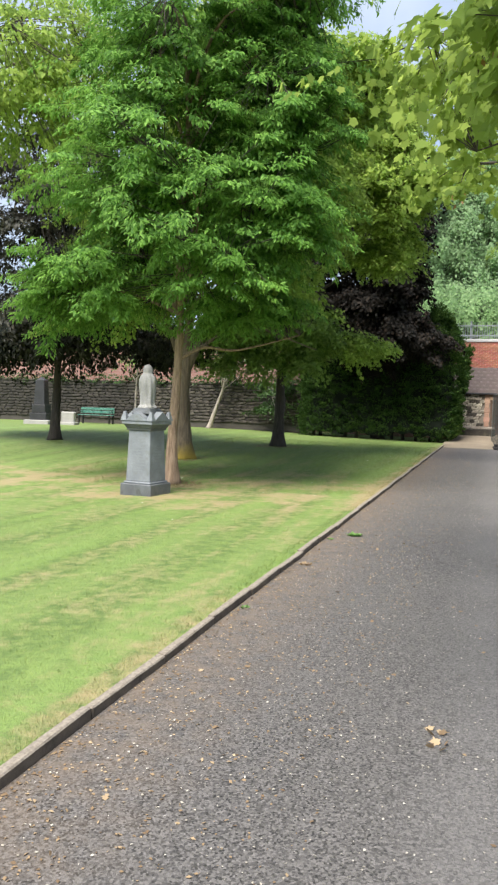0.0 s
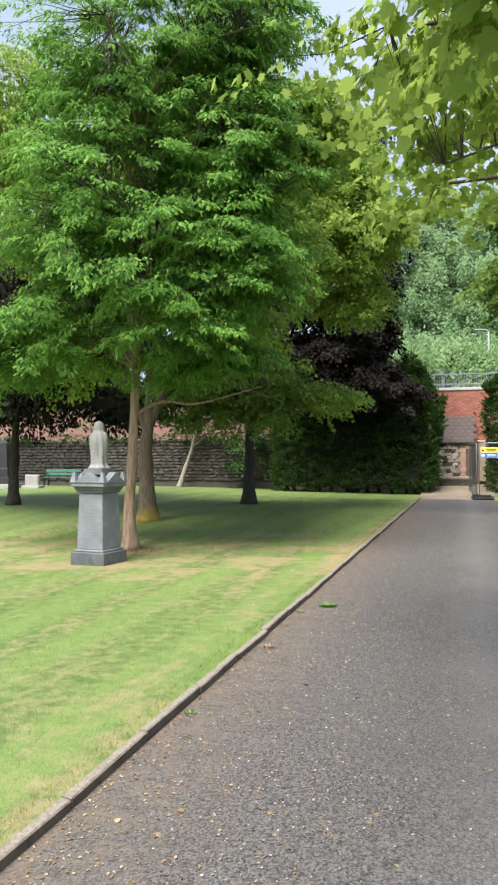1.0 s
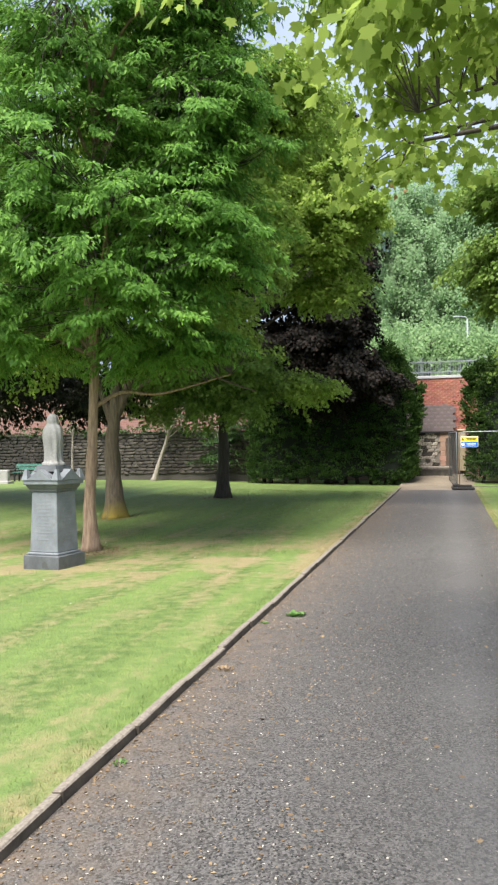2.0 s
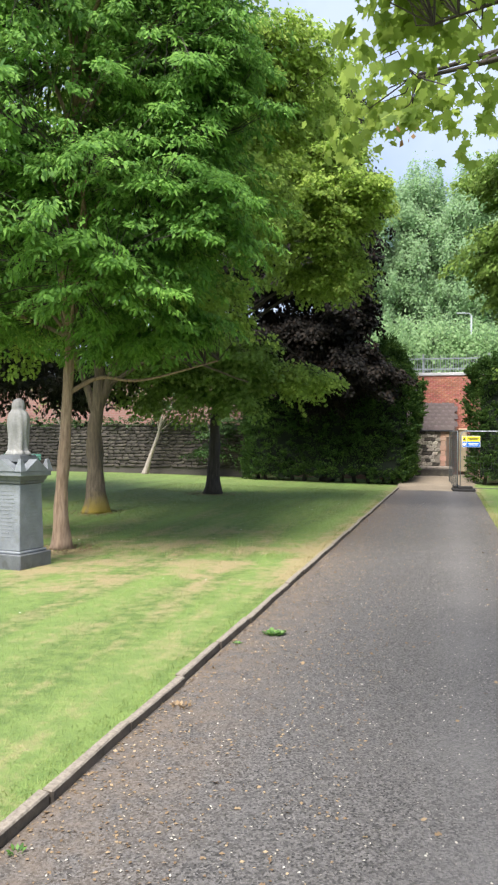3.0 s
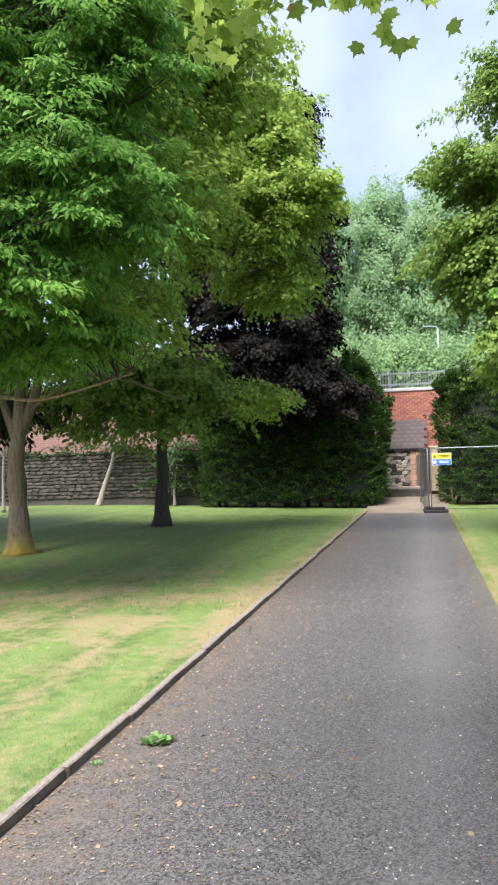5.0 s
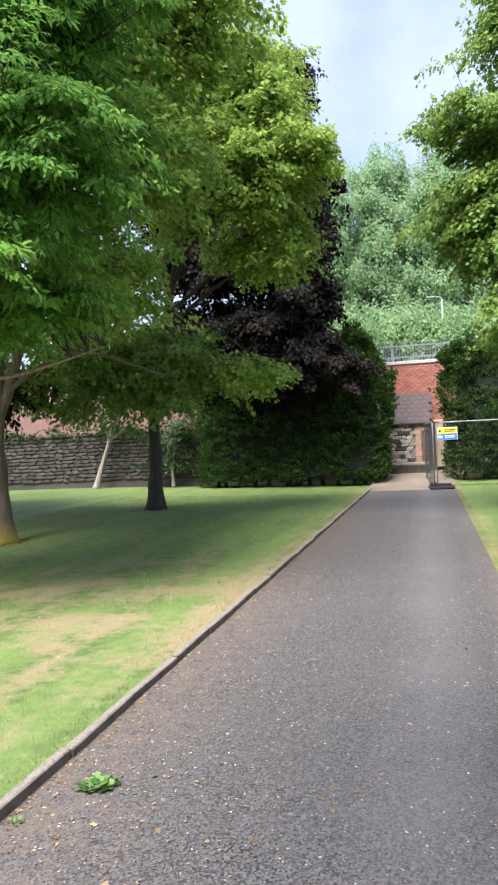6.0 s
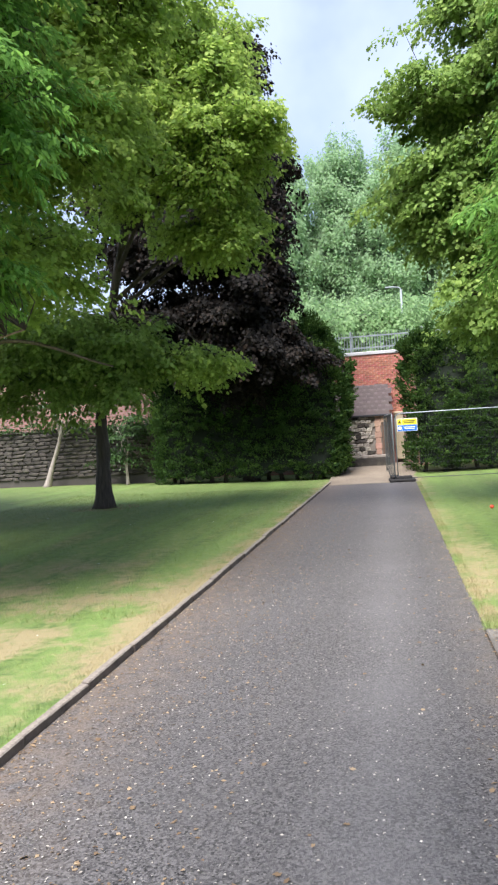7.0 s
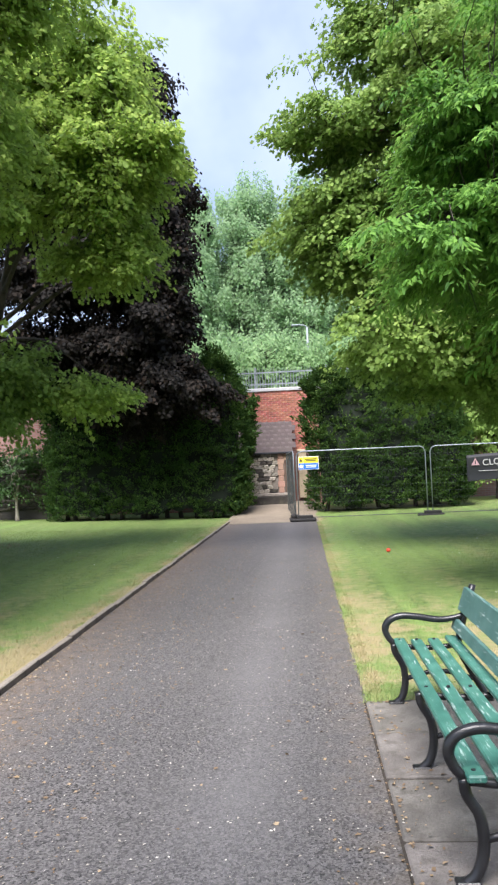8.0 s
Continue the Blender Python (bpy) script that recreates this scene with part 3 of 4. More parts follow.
prof = smooth_path([(a, b, c) for a, b, c in PROFILE], 4)
for k, p in enumerate(prof):
    for j in range(SEG):
        a = 2 * math.pi * j / SEG
        h = min(1.0, max(0.0, p.x / 0.725))
        fold = 1 + 0.11 * (1 - h) ** 0.5 * math.sin(a * 9 + 3 * h) + 0.09 * math.sin(a * 5 - 6 * h) * (1 - h)
        front = math.exp(-((math.atan2(math.sin(a + 1.35), math.cos(a + 1.35))) / 0.5) ** 2)
        fold -= 0.16 * front * math.exp(-((h - 0.72) / 0.2) ** 2)
        s.v.append(Vector((p.y * fold * math.cos(a), p.z * fold * math.sin(a), p.x)))
for k in range(len(prof) - 1):
    for j in range(SEG):
        s.f.append((k * SEG + j, k * SEG + (j + 1) % SEG, (k + 1) * SEG + (j + 1) % SEG, (k + 1) * SEG + j))
s.f.append(tuple(reversed(range(SEG))))
s.f.append(tuple((len(prof) - 1) * SEG + j for j in range(SEG)))
statue = part("statue", s.mesh("statue"), MARBLE, None, smooth=True)
statue.matrix_basis = pose(MX, MY, mz + 1.455 * 1.07, 0, 0, -9) @ Matrix.Diagonal((0.99, 0.99, 1.07, 1))
tagged(statue, "weathered pale marble draped statue standing on the pedestal", "statue")

# ---- park bench ----
BX, BY0, BY1 = 1.14, 10.24, 12.49
bench = thing("park_bench", "green slatted park bench with black cast iron ends", "bench", (BX + 0.035, 0, 0.012))
bench.scale = (1, 1, 0.91)


def bench_end(y, arm):
    """Cast iron end frame: scrolled front leg, back leg, seat rail and arm."""
    legs = Soup()
    legs.tube(smooth_path([(-0.02, y, 0.0), (0.03, y, 0.05), (0.055, y, 0.16), (0.045, y, 0.28), (0.0, y, 0.37), (-0.01, y, 0.44)], 4), [0.024] * 21, 8)
    e = part("front_leg", legs.mesh("front_leg"), IRON, bench, smooth=True)
    part("foot", one_box((-0.06, y - 0.03, -0.002), (0.035, y + 0.03, 0.018), 0.006), IRON, bench)
    tube_part("back_leg", smooth_path([(0.62, y, 0.0), (0.55, y, 0.12), (0.47, y, 0.28), (0.42, y, 0.42), (0.46, y, 0.6), (0.535, y, 0.86)], 4), [0.023] * 21, IRON, bench)
    tube_part("seat_rail", smooth_path([(-0.01, y, 0.43), (0.2, y, 0.405), (0.43, y, 0.42)], 4), [0.02] * 9, IRON, bench)
    tube_part("stretcher", smooth_path([(0.055, y, 0.18), (0.28, y, 0.235), (0.52, y, 0.17)], 4), [0.017] * 9, IRON, bench)
    if arm:
        tube_part("armrest", smooth_path([(0.0, y, 0.43), (-0.045, y, 0.49), (-0.062, y, 0.555), (-0.03, y, 0.615), (0.05, y, 0.645), (0.16, y, 0.635), (0.3, y, 0.61), (0.42, y, 0.625), (0.49, y, 0.655)], 4), [0.02 + 0.006 * math.sin(math.pi * i / 32) for i in range(33)], IRON, bench)


for y, arm in ((BY0, True), ((BY0 + BY1) / 2, False), (BY1, True)):
    bench_end(y, arm)
for i, x in enumerate((0.0, 0.115, 0.23, 0.345)):
    z = 0.455 - 0.02 * math.sin(math.pi * i / 3.4) + 0.006 * i
    o = part("seat_slat", one_box((x - 0.005, BY0 - 0.06, z - 0.018), (x + 0.07, BY1 + 0.05, z + 0.016), 0.008), GREEN_PAINT, bench)
for z0, z1, x0 in ((0.525, 0.60, 0.415), (0.66, 0.83, 0.465)):
    m = pose(x0, 0, z0, 0, 17, 0)
    part("back_slat", one_box((-0.032, BY0 - 0.06, 0), (0.0, BY1 + 0.05, z1 - z0 + 0.008), 0.006, m), GREY_GREEN_PAINT, bench, "grey-green weathered backrest slat")
for y in (BY0, (BY0 + BY1) / 2, BY1):
    for x in (0.03, 0.145, 0.26, 0.375):
        bm = bmesh.new()
        bmesh.ops.create_cone(bm, cap_ends=True, segments=8, radius1=0.011, radius2=0.008, depth=0.008, matrix=pose(x, y, 0.472))
        part("bolt", bm, IRON, bench)

# ---- drain grate ----
drain = thing("drain_grate", "rusty iron drain grate set in the path", "drain", (0.70, 8.74, 0.0))
part("rim", box(box(box(one_box((-0.15, -0.11, -0.03), (0.15, -0.085, 0.012)), (-0.15, 0.085, -0.03), (0.15, 0.11, 0.012)), (-0.15, -0.085, -0.03), (-0.125, 0.085, 0.012)), (0.125, -0.085, -0.03), (0.15, 0.085, 0.012)), RUST, drain)
# thin black sheet paints the dark of a hollow under the bars
part("well_shade", one_box((-0.125, -0.085, 0.001), (0.125, 0.085, 0.003)), SIGN_DARK, drain)
for i in range(4):
    part("grate_bar", one_box((-0.125, -0.07 + i * 0.042, 0.003), (0.125, -0.052 + i * 0.042, 0.011)), RUST, drain)

# ---- red ball on the lawn ----
bm = bmesh.new()
bmesh.ops.create_icosphere(bm, subdivisions=3, radius=0.04)
for v in bm.verts:
    v.co *= 1 - 0.04 * abs(math.sin(v.co.z * 40))
ball = part("ball", bm, RED, smooth=True)
ball.matrix_basis = pose(2.1, 21.4, lawn_z(2.1, 21.4) + 0.035)
tagged(ball, "small red plastic ball lying on the lawn", "ball")

# ---- temporary mesh fence ----


def fence_panel(x0, y0, x1, y1, h, label, z0=0.12, feet=(), gap=0.09, wire=0.0011):
    e = thing("mesh_fence", label, "fence", (x0, y0, 0), math.degrees(math.atan2(y1 - y0, x1 - x0)), "temporary mesh fences")
    w = math.hypot(x1 - x0, y1 - y0)
    r = 0.16
    frame_pts = [(0.02, 0, 0.02), (0.02, 0, h - r), (0.02 + r * 0.3, 0, h - r * 0.3), (0.02 + r, 0, h), (w - 0.02 - r, 0, h), (w - 0.02 - r * 0.3, 0, h - r * 0.3), (w - 0.02, 0, h - r), (w - 0.02, 0, 0.02)]
    tube_part("frame_tube", frame_pts, [0.017] * 8, GALVANISED, e, 8)
    tube_part("bottom_tube", [(0.02, 0, z0), (w - 0.02, 0, z0)], [0.011] * 2, WIRE, e, 6)
    s = Soup()
    for i in range(1, int(w / gap)):
        s.tube([(i * gap, 0, z0), (i * gap, 0, h)], [wire] * 2, 3, False)
    for i in range(1, 9):
        s.tube([(0.02, 0.004, z0 + (h - z0) * i / 9), (w - 0.02, 0.004, z0 + (h - z0) * i / 9)], [0.0012] * 2, 3, False)
    part("wire_mesh", s.mesh("wire_mesh"), WIRE, e)["kind"] = "stuff"
    for fx in feet:
        b = one_box((fx - 0.4, -0.16, 0.0), (fx + 0.4, 0.16, 0.1), 0.03)
        part("foot", box(b, (fx - 0.2, -0.12, 0.09), (fx + 0.3, 0.12, 0.19), None, 0.02), RUBBER, e, "black rubber block foot")
    return e


FY = 30.7
fence_panel(0.41, FY, 4.34, FY, 2.14, "galvanised wire mesh fence panel carrying a safety sign", feet=(0.15, 4.0))
fence_panel(4.45, FY, 8.4, FY - 0.1, 2.13, "galvanised wire mesh fence panel carrying a dark banner")
fence_panel(0.34, FY + 0.05, 0.06, FY + 3.3, 2.15, "galvanised mesh fence panel swung open beside the path", feet=(0.3,), gap=0.06, wire=0.002)
sign = thing("safety_sign", "yellow and blue safety sign fixed to the fence", "sign", (0.795, FY - 0.03, 1.772))
part("board", one_box((-0.31, -0.006, -0.2), (0.31, 0.006, 0.2), 0.003), SIGN_WHITE, sign)
part("warning_field", one_box((-0.155, -0.011, 0.005), (0.295, -0.005, 0.185)), SIGN_YELLOW, sign, "yellow field")
part("duty_field", one_box((-0.155, -0.011, -0.185), (0.295, -0.005, -0.005)), SIGN_BLUE, sign, "blue field")
part("icon_field", one_box((-0.295, -0.011, -0.185), (-0.165, -0.005, -0.005)), SIGN_BLUE, sign)
part("icon_field", one_box((-0.295, -0.011, 0.005), (-0.165, -0.005, 0.185)), SIGN_YELLOW, sign)
bm = bmesh.new()
bmesh.ops.create_cone(bm, cap_ends=True, segments=3, radius1=0.06, radius2=0.06, depth=0.006, matrix=pose(-0.23, -0.013, 0.085, 90, 0, 0))
part("warning_triangle", bm, SIGN_DARK, sign)
bm = bmesh.new()
bmesh.ops.create_cone(bm, cap_ends=True, segments=24, radius1=0.055, radius2=0.055, depth=0.006, matrix=pose(-0.23, -0.013, -0.095, 90, 0, 0))
part("duty_disc", bm, SIGN_WHITE, sign)
for z, w in ((0.12, 0.36), (0.07, 0.3)):
    part("text_bar", one_box((0.07 - w / 2, -0.014, z - 0.013), (0.07 + w / 2, -0.01, z + 0.013)), SIGN_DARK, sign)
for z, w in ((-0.07, 0.34), (-0.12, 0.3)):
    part("text_bar", one_box((0.07 - w / 2, -0.014, z - 0.013), (0.07 + w / 2, -0.01, z + 0.013)), SIGN_WHITE, sign)

banner = thing("banner", "dark banner reading CLOSED hung on the mesh fence", "banner", (5.52, FY - 0.1, 1.01))
bm = bmesh.new()
bmesh.ops.create_grid(bm, x_segments=24, y_segments=8, size=0.5)
for v in bm.verts:
    x, z = (v.co.x + 0.5) * 2.3, (v.co.y + 0.5) * 0.78
    v.co = Vector((x, 0.012 * math.sin(x * 5) + 0.006 * math.sin(z * 9), z + 0.05 * x + 0.01 * math.sin(x * 3)))
bmesh.ops.solidify(bm, geom=bm.faces[:], thickness=0.004)
part("cloth", bm, BANNER, banner, smooth=True)
txt = bpy.data.curves.new("lettering", "FONT")
txt.body, txt.size, txt.extrude = "CLOSED", 0.27, 0.002
tmp = new("lettering", txt)
me = bpy.data.meshes.new_from_object(tmp.evaluated_get(bpy.context.evaluated_depsgraph_get()))
bpy.data.objects.remove(tmp)
me.name = "lettering"
o = part("lettering", me, BANNER_INK, banner, "pale capital letters")
o.matrix_basis = pose(0.46, -0.026, 0.46, 90, -3, 0)
bm = bmesh.new()
bmesh.ops.create_cone(bm, cap_ends=True, segments=3, radius1=0.14, radius2=0.14, depth=0.006, matrix=pose(0.25, -0.026, 0.55, 90, 0, 0))
part("warning_triangle", bm, PINK_INK, banner)
part("warning_mark", one_box((0.237, -0.034, 0.52), (0.263, -0.029, 0.62)), BANNER, banner)
part("text_bar", one_box((0.34, -0.03, 0.30), (1.7, -0.025, 0.318)), BANNER_INK, banner)

# ---- red brick retaining wall with coping and railings ----
WY = 37.0
wall = thing("wall_north", "tall red brick retaining wall with pale coping", "wall", kind="structure")
part("brickwork", one_box((-70, WY, -0.1), (40, WY + 0.5, 4.66)), BRICKS, wall)
part("coping", one_box((-70, WY - 0.06, 4.66), (40, WY + 0.56, 4.80), 0.02), COPING, wall, "pale grey concrete coping")
sheet("embankment", steps(-70, 60, 10), [WY + 0.5, 48, 70, 120], lambda x, y: 4.5 if y < 60 else 5.5, GRASS, "rough grass embankment behind the brick wall", "ground")
rail = thing("railing", "pale grey steel palisade railing on the wall coping", "railing")
for i in range(0, 86):
    x = -4.2 + i * 0.11
    bm = one_box((x - 0.018, WY + 0.2, 4.86), (x + 0.018, WY + 0.212, 5.62))
    for v in bm.verts:
        if v.co.z > 5.6:
            v.co.x = x + (v.co.x - x) * 0.25
    part("pale", bm, GALVANISED, rail)
for z in (4.98, 5.44):
    part("rail_bar", one_box((-4.4, WY + 0.215, z - 0.025), (5.4, WY + 0.245, z + 0.025)), GALVANISED, rail)
for x in (-3.85, -1.08, 1.7, 4.45):
    part("post", one_box((x - 0.03, WY + 0.248, 4.79), (x + 0.03, WY + 0.31, 5.66), 0.004), GALVANISED, rail)

# ---- stone lean-to against the wall ----
LY = 36.0
shed = thing("lean_to", "small stone lean-to with slate roof against brick wall", "outbuilding", (0.04, 0, 0))
part("front_wall", one_box((-2.6, LY, 0.3), (0.12, LY + 0.3, 2.27)), LIME_MORTAR, shed)
part("side_wall", one_box((-0.1, LY + 0.3, 0.3), (0.12, WY - 0.004, 2.26)), MORTAR, shed)
bm = bmesh.new()
vs = [bm.verts.new(p) for p in ((0.115, LY + 0.02, 2.265), (0.115, WY - 0.005, 2.265), (0.115, WY - 0.005, 3.38))]
ws = [bm.verts.new(p.co + Vector((-0.2, 0, 0))) for p in vs]
bm.faces.new(vs), bm.faces.new(ws[::-1])
for a, b in ((0, 1), (1, 2), (2, 0)):
    bm.faces.new((vs[b], vs[a], ws[a], ws[b]))
part("gable", bm, MORTAR, shed)
slope = math.degrees(math.atan2(1.22, 1.12))
roof = part("roof", one_box((-2.75, 0, -0.06), (0.22, 1.62, 0.0), 0.0, pose(0, LY - 0.12, 2.27, slope, 0, 0)), SLATE, shed, "brown slate roof")
part("eaves", one_box((-2.75, LY - 0.16, 2.2), (0.2, LY - 0.005, 2.275), 0.01), SIGN_DARK, shed, "dark eaves board")
part("step", one_box((-2.6, LY - 0.42, 0.3), (0.15, LY - 0.001, 0.62), 0.02), RUBBLE, shed, "worn stone step")
part("step", one_box((-2.6, LY - 0.2, 0.62), (0.15, LY - 0.001, 0.74), 0.02), PALE_RUBBLE, shed, "worn stone step")
for i in range(7):
    for x0, x1 in ((-1.74, -1.46), (-0.34, -0.14)):
        d = 0.03 * (i % 2)
        part("quoin", one_box((x0 - d, LY - 0.05, 0.745 + i * 0.213), (x1 + d, LY - 0.003, 0.955 + i * 0.213), 0.012), SANDSTONE, shed)
part("door", one_box((-0.10, LY - 0.035, 0.75), (0.10, LY - 0.004, 1.95), 0.006), WOOD_DOOR, shed, "dark weathered timber door")
part("door_lintel", one_box((-0.13, LY - 0.05, 1.96), (0.12, LY - 0.003, 2.2), 0.01), SANDSTONE, shed)
tan = thing("stone_post", "tan stone gate post at the wall foot", "post", (0.62, WY - 0.22, 0.5))
part("post_shaft", one_box((-0.16, -0.15, 0), (0.16, 0.15, 1.75), 0.02), TAN_POST, tan)
part("post_cap", one_box((-0.2, -0.19, 1.75), (0.2, 0.19, 1.85), 0.03), TAN_POST, tan)

# ---- lamp post behind the wall ----
lamp = thing("street_lamp", "grey steel street lamp behind the railing", "street lamp", (1.13, 44, 4.48))
tube_part("pole", [(0, 0, 0), (0, 0, 3.9)], [0.075, 0.05], LAMP_GREY, lamp, 10)
tube_part("arm", smooth_path([(0, 0, 3.88), (-0.1, 0, 4.0), (-0.35, 0, 4.03)], 4), [0.035] * 9, LAMP_GREY, lamp)
part("lantern", one_box((-0.75, -0.12, 3.98), (-0.3, 0.12, 4.07), 0.03), LAMP_GREY, lamp)

# ---- low rubble boundary wall ----
SY = 35.0
low = thing("wall_west", "low dark rubble stone boundary wall with ivy", "wall", kind="structure")
part("wall_core", one_box((-60, SY, 0.1), (-8.6, SY + 0.45, 2.38)), MORTAR, low)
part("wall_coping", one_box((-60, SY - 0.05, 2.38), (-8.6, SY + 0.5, 2.46), 0.02), RUBBLE, low)

# ---- obelisk tomb, far bench ----
ox, oy = -20.5, 31.3
oz = lawn_z(ox, oy) - 0.02
ob = thing("obelisk", "black stone obelisk tomb on pale stone plinth", "monument", (ox, oy, oz), 8)
part("plinth", one_box((-0.62, -0.62, -0.1), (0.62, 0.62, 0.22), 0.02), PALE_STONE, ob, "pale stone plinth")
part("base", one_box((-0.42, -0.42, 0.22), (0.42, 0.42, 0.55), 0.02), BLACK_STONE, ob)
part("die", one_box((-0.34, -0.34, 0.55), (0.34, 0.34, 0.95), 0.02), BLACK_STONE, ob)
part("shaft", frustum(0.95, 2.1, 0.27, 0.22), BLACK_STONE, ob)
part("cap", frustum(2.1, 2.25, 0.22, 0.03), BLACK_STONE, ob)
side_tomb = thing("gravestone", "pale stone kerbed gravestone beside the obelisk", "gravestone", (-19.2, 31.6, lawn_z(-19.2, 31.6)))
part("slab", one_box((-0.35, -0.12, -0.05), (0.35, 0.12, 0.62), 0.04), PALE_STONE, side_tomb)
part("foot", one_box((-0.45, -0.25, -0.05), (0.45, 0.25, 0.12), 0.02), PALE_STONE, side_tomb)

fb = thing("park_bench", "dark green park bench by the stone wall", "bench", (-19.0, 33.9, lawn_z(-19, 33.9)))
for x in (-0.85, 0.85):
    part("leg", one_box((x - 0.03, -0.25, -0.02), (x + 0.03, -0.19, 0.43)), IRON, fb)
    part("leg", one_box((x - 0.03, 0.15, -0.02), (x + 0.03, 0.21, 0.85)), IRON, fb)
    part("armrest", one_box((x - 0.03, -0.25, 0.60), (x + 0.03, 0.2, 0.64), 0.01), IRON, fb)
for y in (-0.24, -0.1, 0.04):
    part("seat_slat", one_box((-0.95, y, 0.43), (0.95, y + 0.11, 0.46), 0.005), GREEN_PAINT, fb)
for z in (0.54, 0.70):
    part("back_slat", one_box((-0.95, 0.12, z), (0.95, 0.149, z + 0.12), 0.005), GREEN_PAINT, fb)


# ---- trees ----
def on_lawn(x, y):
    return (x, y, lawn_z(x, y) - 0.03)


T1 = on_lawn(-5.95, 13.5)
tree("bright green maple tree with a slim brown trunk", T1, [(0, 0, 0), (0.0, 0, 1.0), (0.08, 0.02, 2.6), (0.15, 0, 5.0), (0.2, 0, 8.3)], (0.135, 0.04),
     [(-5.8, 13.2, 5.9, 2.6, 2.4, 2.0, 640), (-5.6, 13.3, 8.7, 2.5, 2.3, 2.0, 500), (-3.7, 12.8, 5.0, 1.1, 1.1, 0.9, 190), (-4.6, 13.6, 3.5, 1.0, 0.9, 0.4, 110), (-7.7, 13.0, 4.0, 1.5, 1.3, 0.9, 190), (-4.6, 12.2, 4.1, 0.9, 0.8, 0.5, 70), (-3.7, 13.2, 7.0, 1.1, 1.2, 1.4, 240), (-3.8, 13.4, 9.3, 1.1, 1.3, 1.2, 200)],
     LEAF_GREEN, BARK_WARM, 100, 0.62, 0.3, 0.105, COMB, limbs=22, droop=0.28, wild=0.28, hang=0.55,
     bole=[([(0.06, 0, 2.5), (0.5, 0.3, 2.78), (1.2, 0.4, 2.74), (2.4, 0.6, 3.05)], 0.045)])
T2 = on_lawn(-7.85, 18.65)
tree("large yellow-green maple tree with mossy forked trunk", T2, [(0, 0, 0), (0.0, 0, 0.8), (-0.06, 0, 1.8), (0.05, 0, 2.6), (0.1, 0, 4.0), (0.5, -0.1, 6.5), (0.9, -0.2, 9.0)], (0.25, 0.06),
     [(-6.6, 17.8, 7.4, 2.7, 2.8, 2.3, 380), (-4.4, 17.4, 7.2, 1.3, 1.6, 1.6, 190), (-6.0, 18.0, 9.9, 2.5, 2.4, 1.9, 300), (-4.9, 17.0, 4.6, 1.1, 1.1, 0.5, 90), (-9.8, 18.6, 5.6, 2.0, 2.0, 2.0, 220), (-3.8, 17.6, 9.2, 1.4, 1.4, 1.2, 200)],
     LEAF_YELLOW, BARK_MOSS, 80, 0.85, 0.46, 0.088, limbs=20, wild=0.65, hang=0.6, free=0.5, flat=0.09,
     bole=[([(0, 0, 2.4), (0.35, 0.05, 3.2), (0.9, -0.1, 4.6), (1.9, -0.5, 6.4)], 0.14), ([(0, 0, 2.3), (-0.4, 0.1, 3.2), (-1.0, 0.1, 4.8)], 0.12), ([(0, 0, 2.8), (1.6, 0.1, 3.6), (3.6, 0, 3.0)], 0.06)])
T3 = on_lawn(-6.8, 24.3)
tree("yellow-green maple tree with dark trunk and low skirts", T3, [(0, 0, 0), (0.06, 0, 1.2), (0.1, 0, 2.6), (0.7, -0.4, 5.0), (1.6, -1.0, 8.0), (1.8, -1.2, 10.8)], (0.215, 0.05),
     [(-4.3, 22.5, 8.4, 1.9, 2.0, 1.8, 320), (-2.9, 21.9, 7.8, 1.1, 1.2, 1.3, 190), (-2.0, 21.2, 7.9, 0.5, 0.6, 0.3, 36), (-4.8, 23.0, 10.7, 2.0, 2.0, 1.4, 270), (-3.1, 22.5, 6.1, 0.9, 1.0, 0.5, 100), (-4.0, 23.2, 3.5, 0.8, 0.7, 0.3, 80), (-3.2, 22.4, 9.9, 0.9, 1.0, 0.8, 130)],
     LEAF_YELLOW, BARK_DARK, 84, 0.8, 0.46, 0.09, limbs=18, wild=0.65, hang=0.6, free=0.5, flat=0.09,
     # the low skirts' shade is put into a greener, darker leaf colour
     low=([(-7.3, 22.7, 3.8, 2.2, 1.3, 1.3, 330), (-5.4, 22.5, 3.6, 0.9, 0.9, 0.8, 120)], LEAF_MID))
T6 = on_lawn(-4.8, 33.9)
tree("tall dark purple maple tree growing out of the hedge", T6, [(0, 0, 0), (0.05, -0.1, 1.5), (0.1, -0.3, 4.0), (0.4, -1.2, 8.0), (0.6, -1.6, 14.0)], (0.2, 0.05),
     [(-4.55, 32.51, 4.62, 2.09, 1.54, 1.04, 520), (-4.78, 32.29, 8.99, 1.65, 1.98, 1.76, 520), (-4.55, 32.29, 11.23, 1.65, 1.98, 1.54, 460), (-5.0, 32.29, 13.58, 1.43, 1.65, 1.32, 360), (-4.55, 32.29, 14.92, 0.88, 0.99, 0.55, 130), (-7.46, 32.29, 8.32, 1.76, 1.76, 1.1, 220), (-3.88, 32.29, 6.75, 0.88, 1.32, 0.99, 200), (-8.14, 32.51, 11.0, 2.2, 1.98, 2.2, 280), (-5.4, 32.0, 5.9, 1.3, 1.2, 0.8, 130), (-7.6, 32.2, 6.2, 1.6, 1.2, 1.0, 150)],
     LEAF_PURPLE, BARK_DARK, 84, 0.85, 0.5, 0.115, LOBED, limbs=18, wild=0.8, free=0.6, flat=0.14)
T4 = on_lawn(-13.95, 22.0)
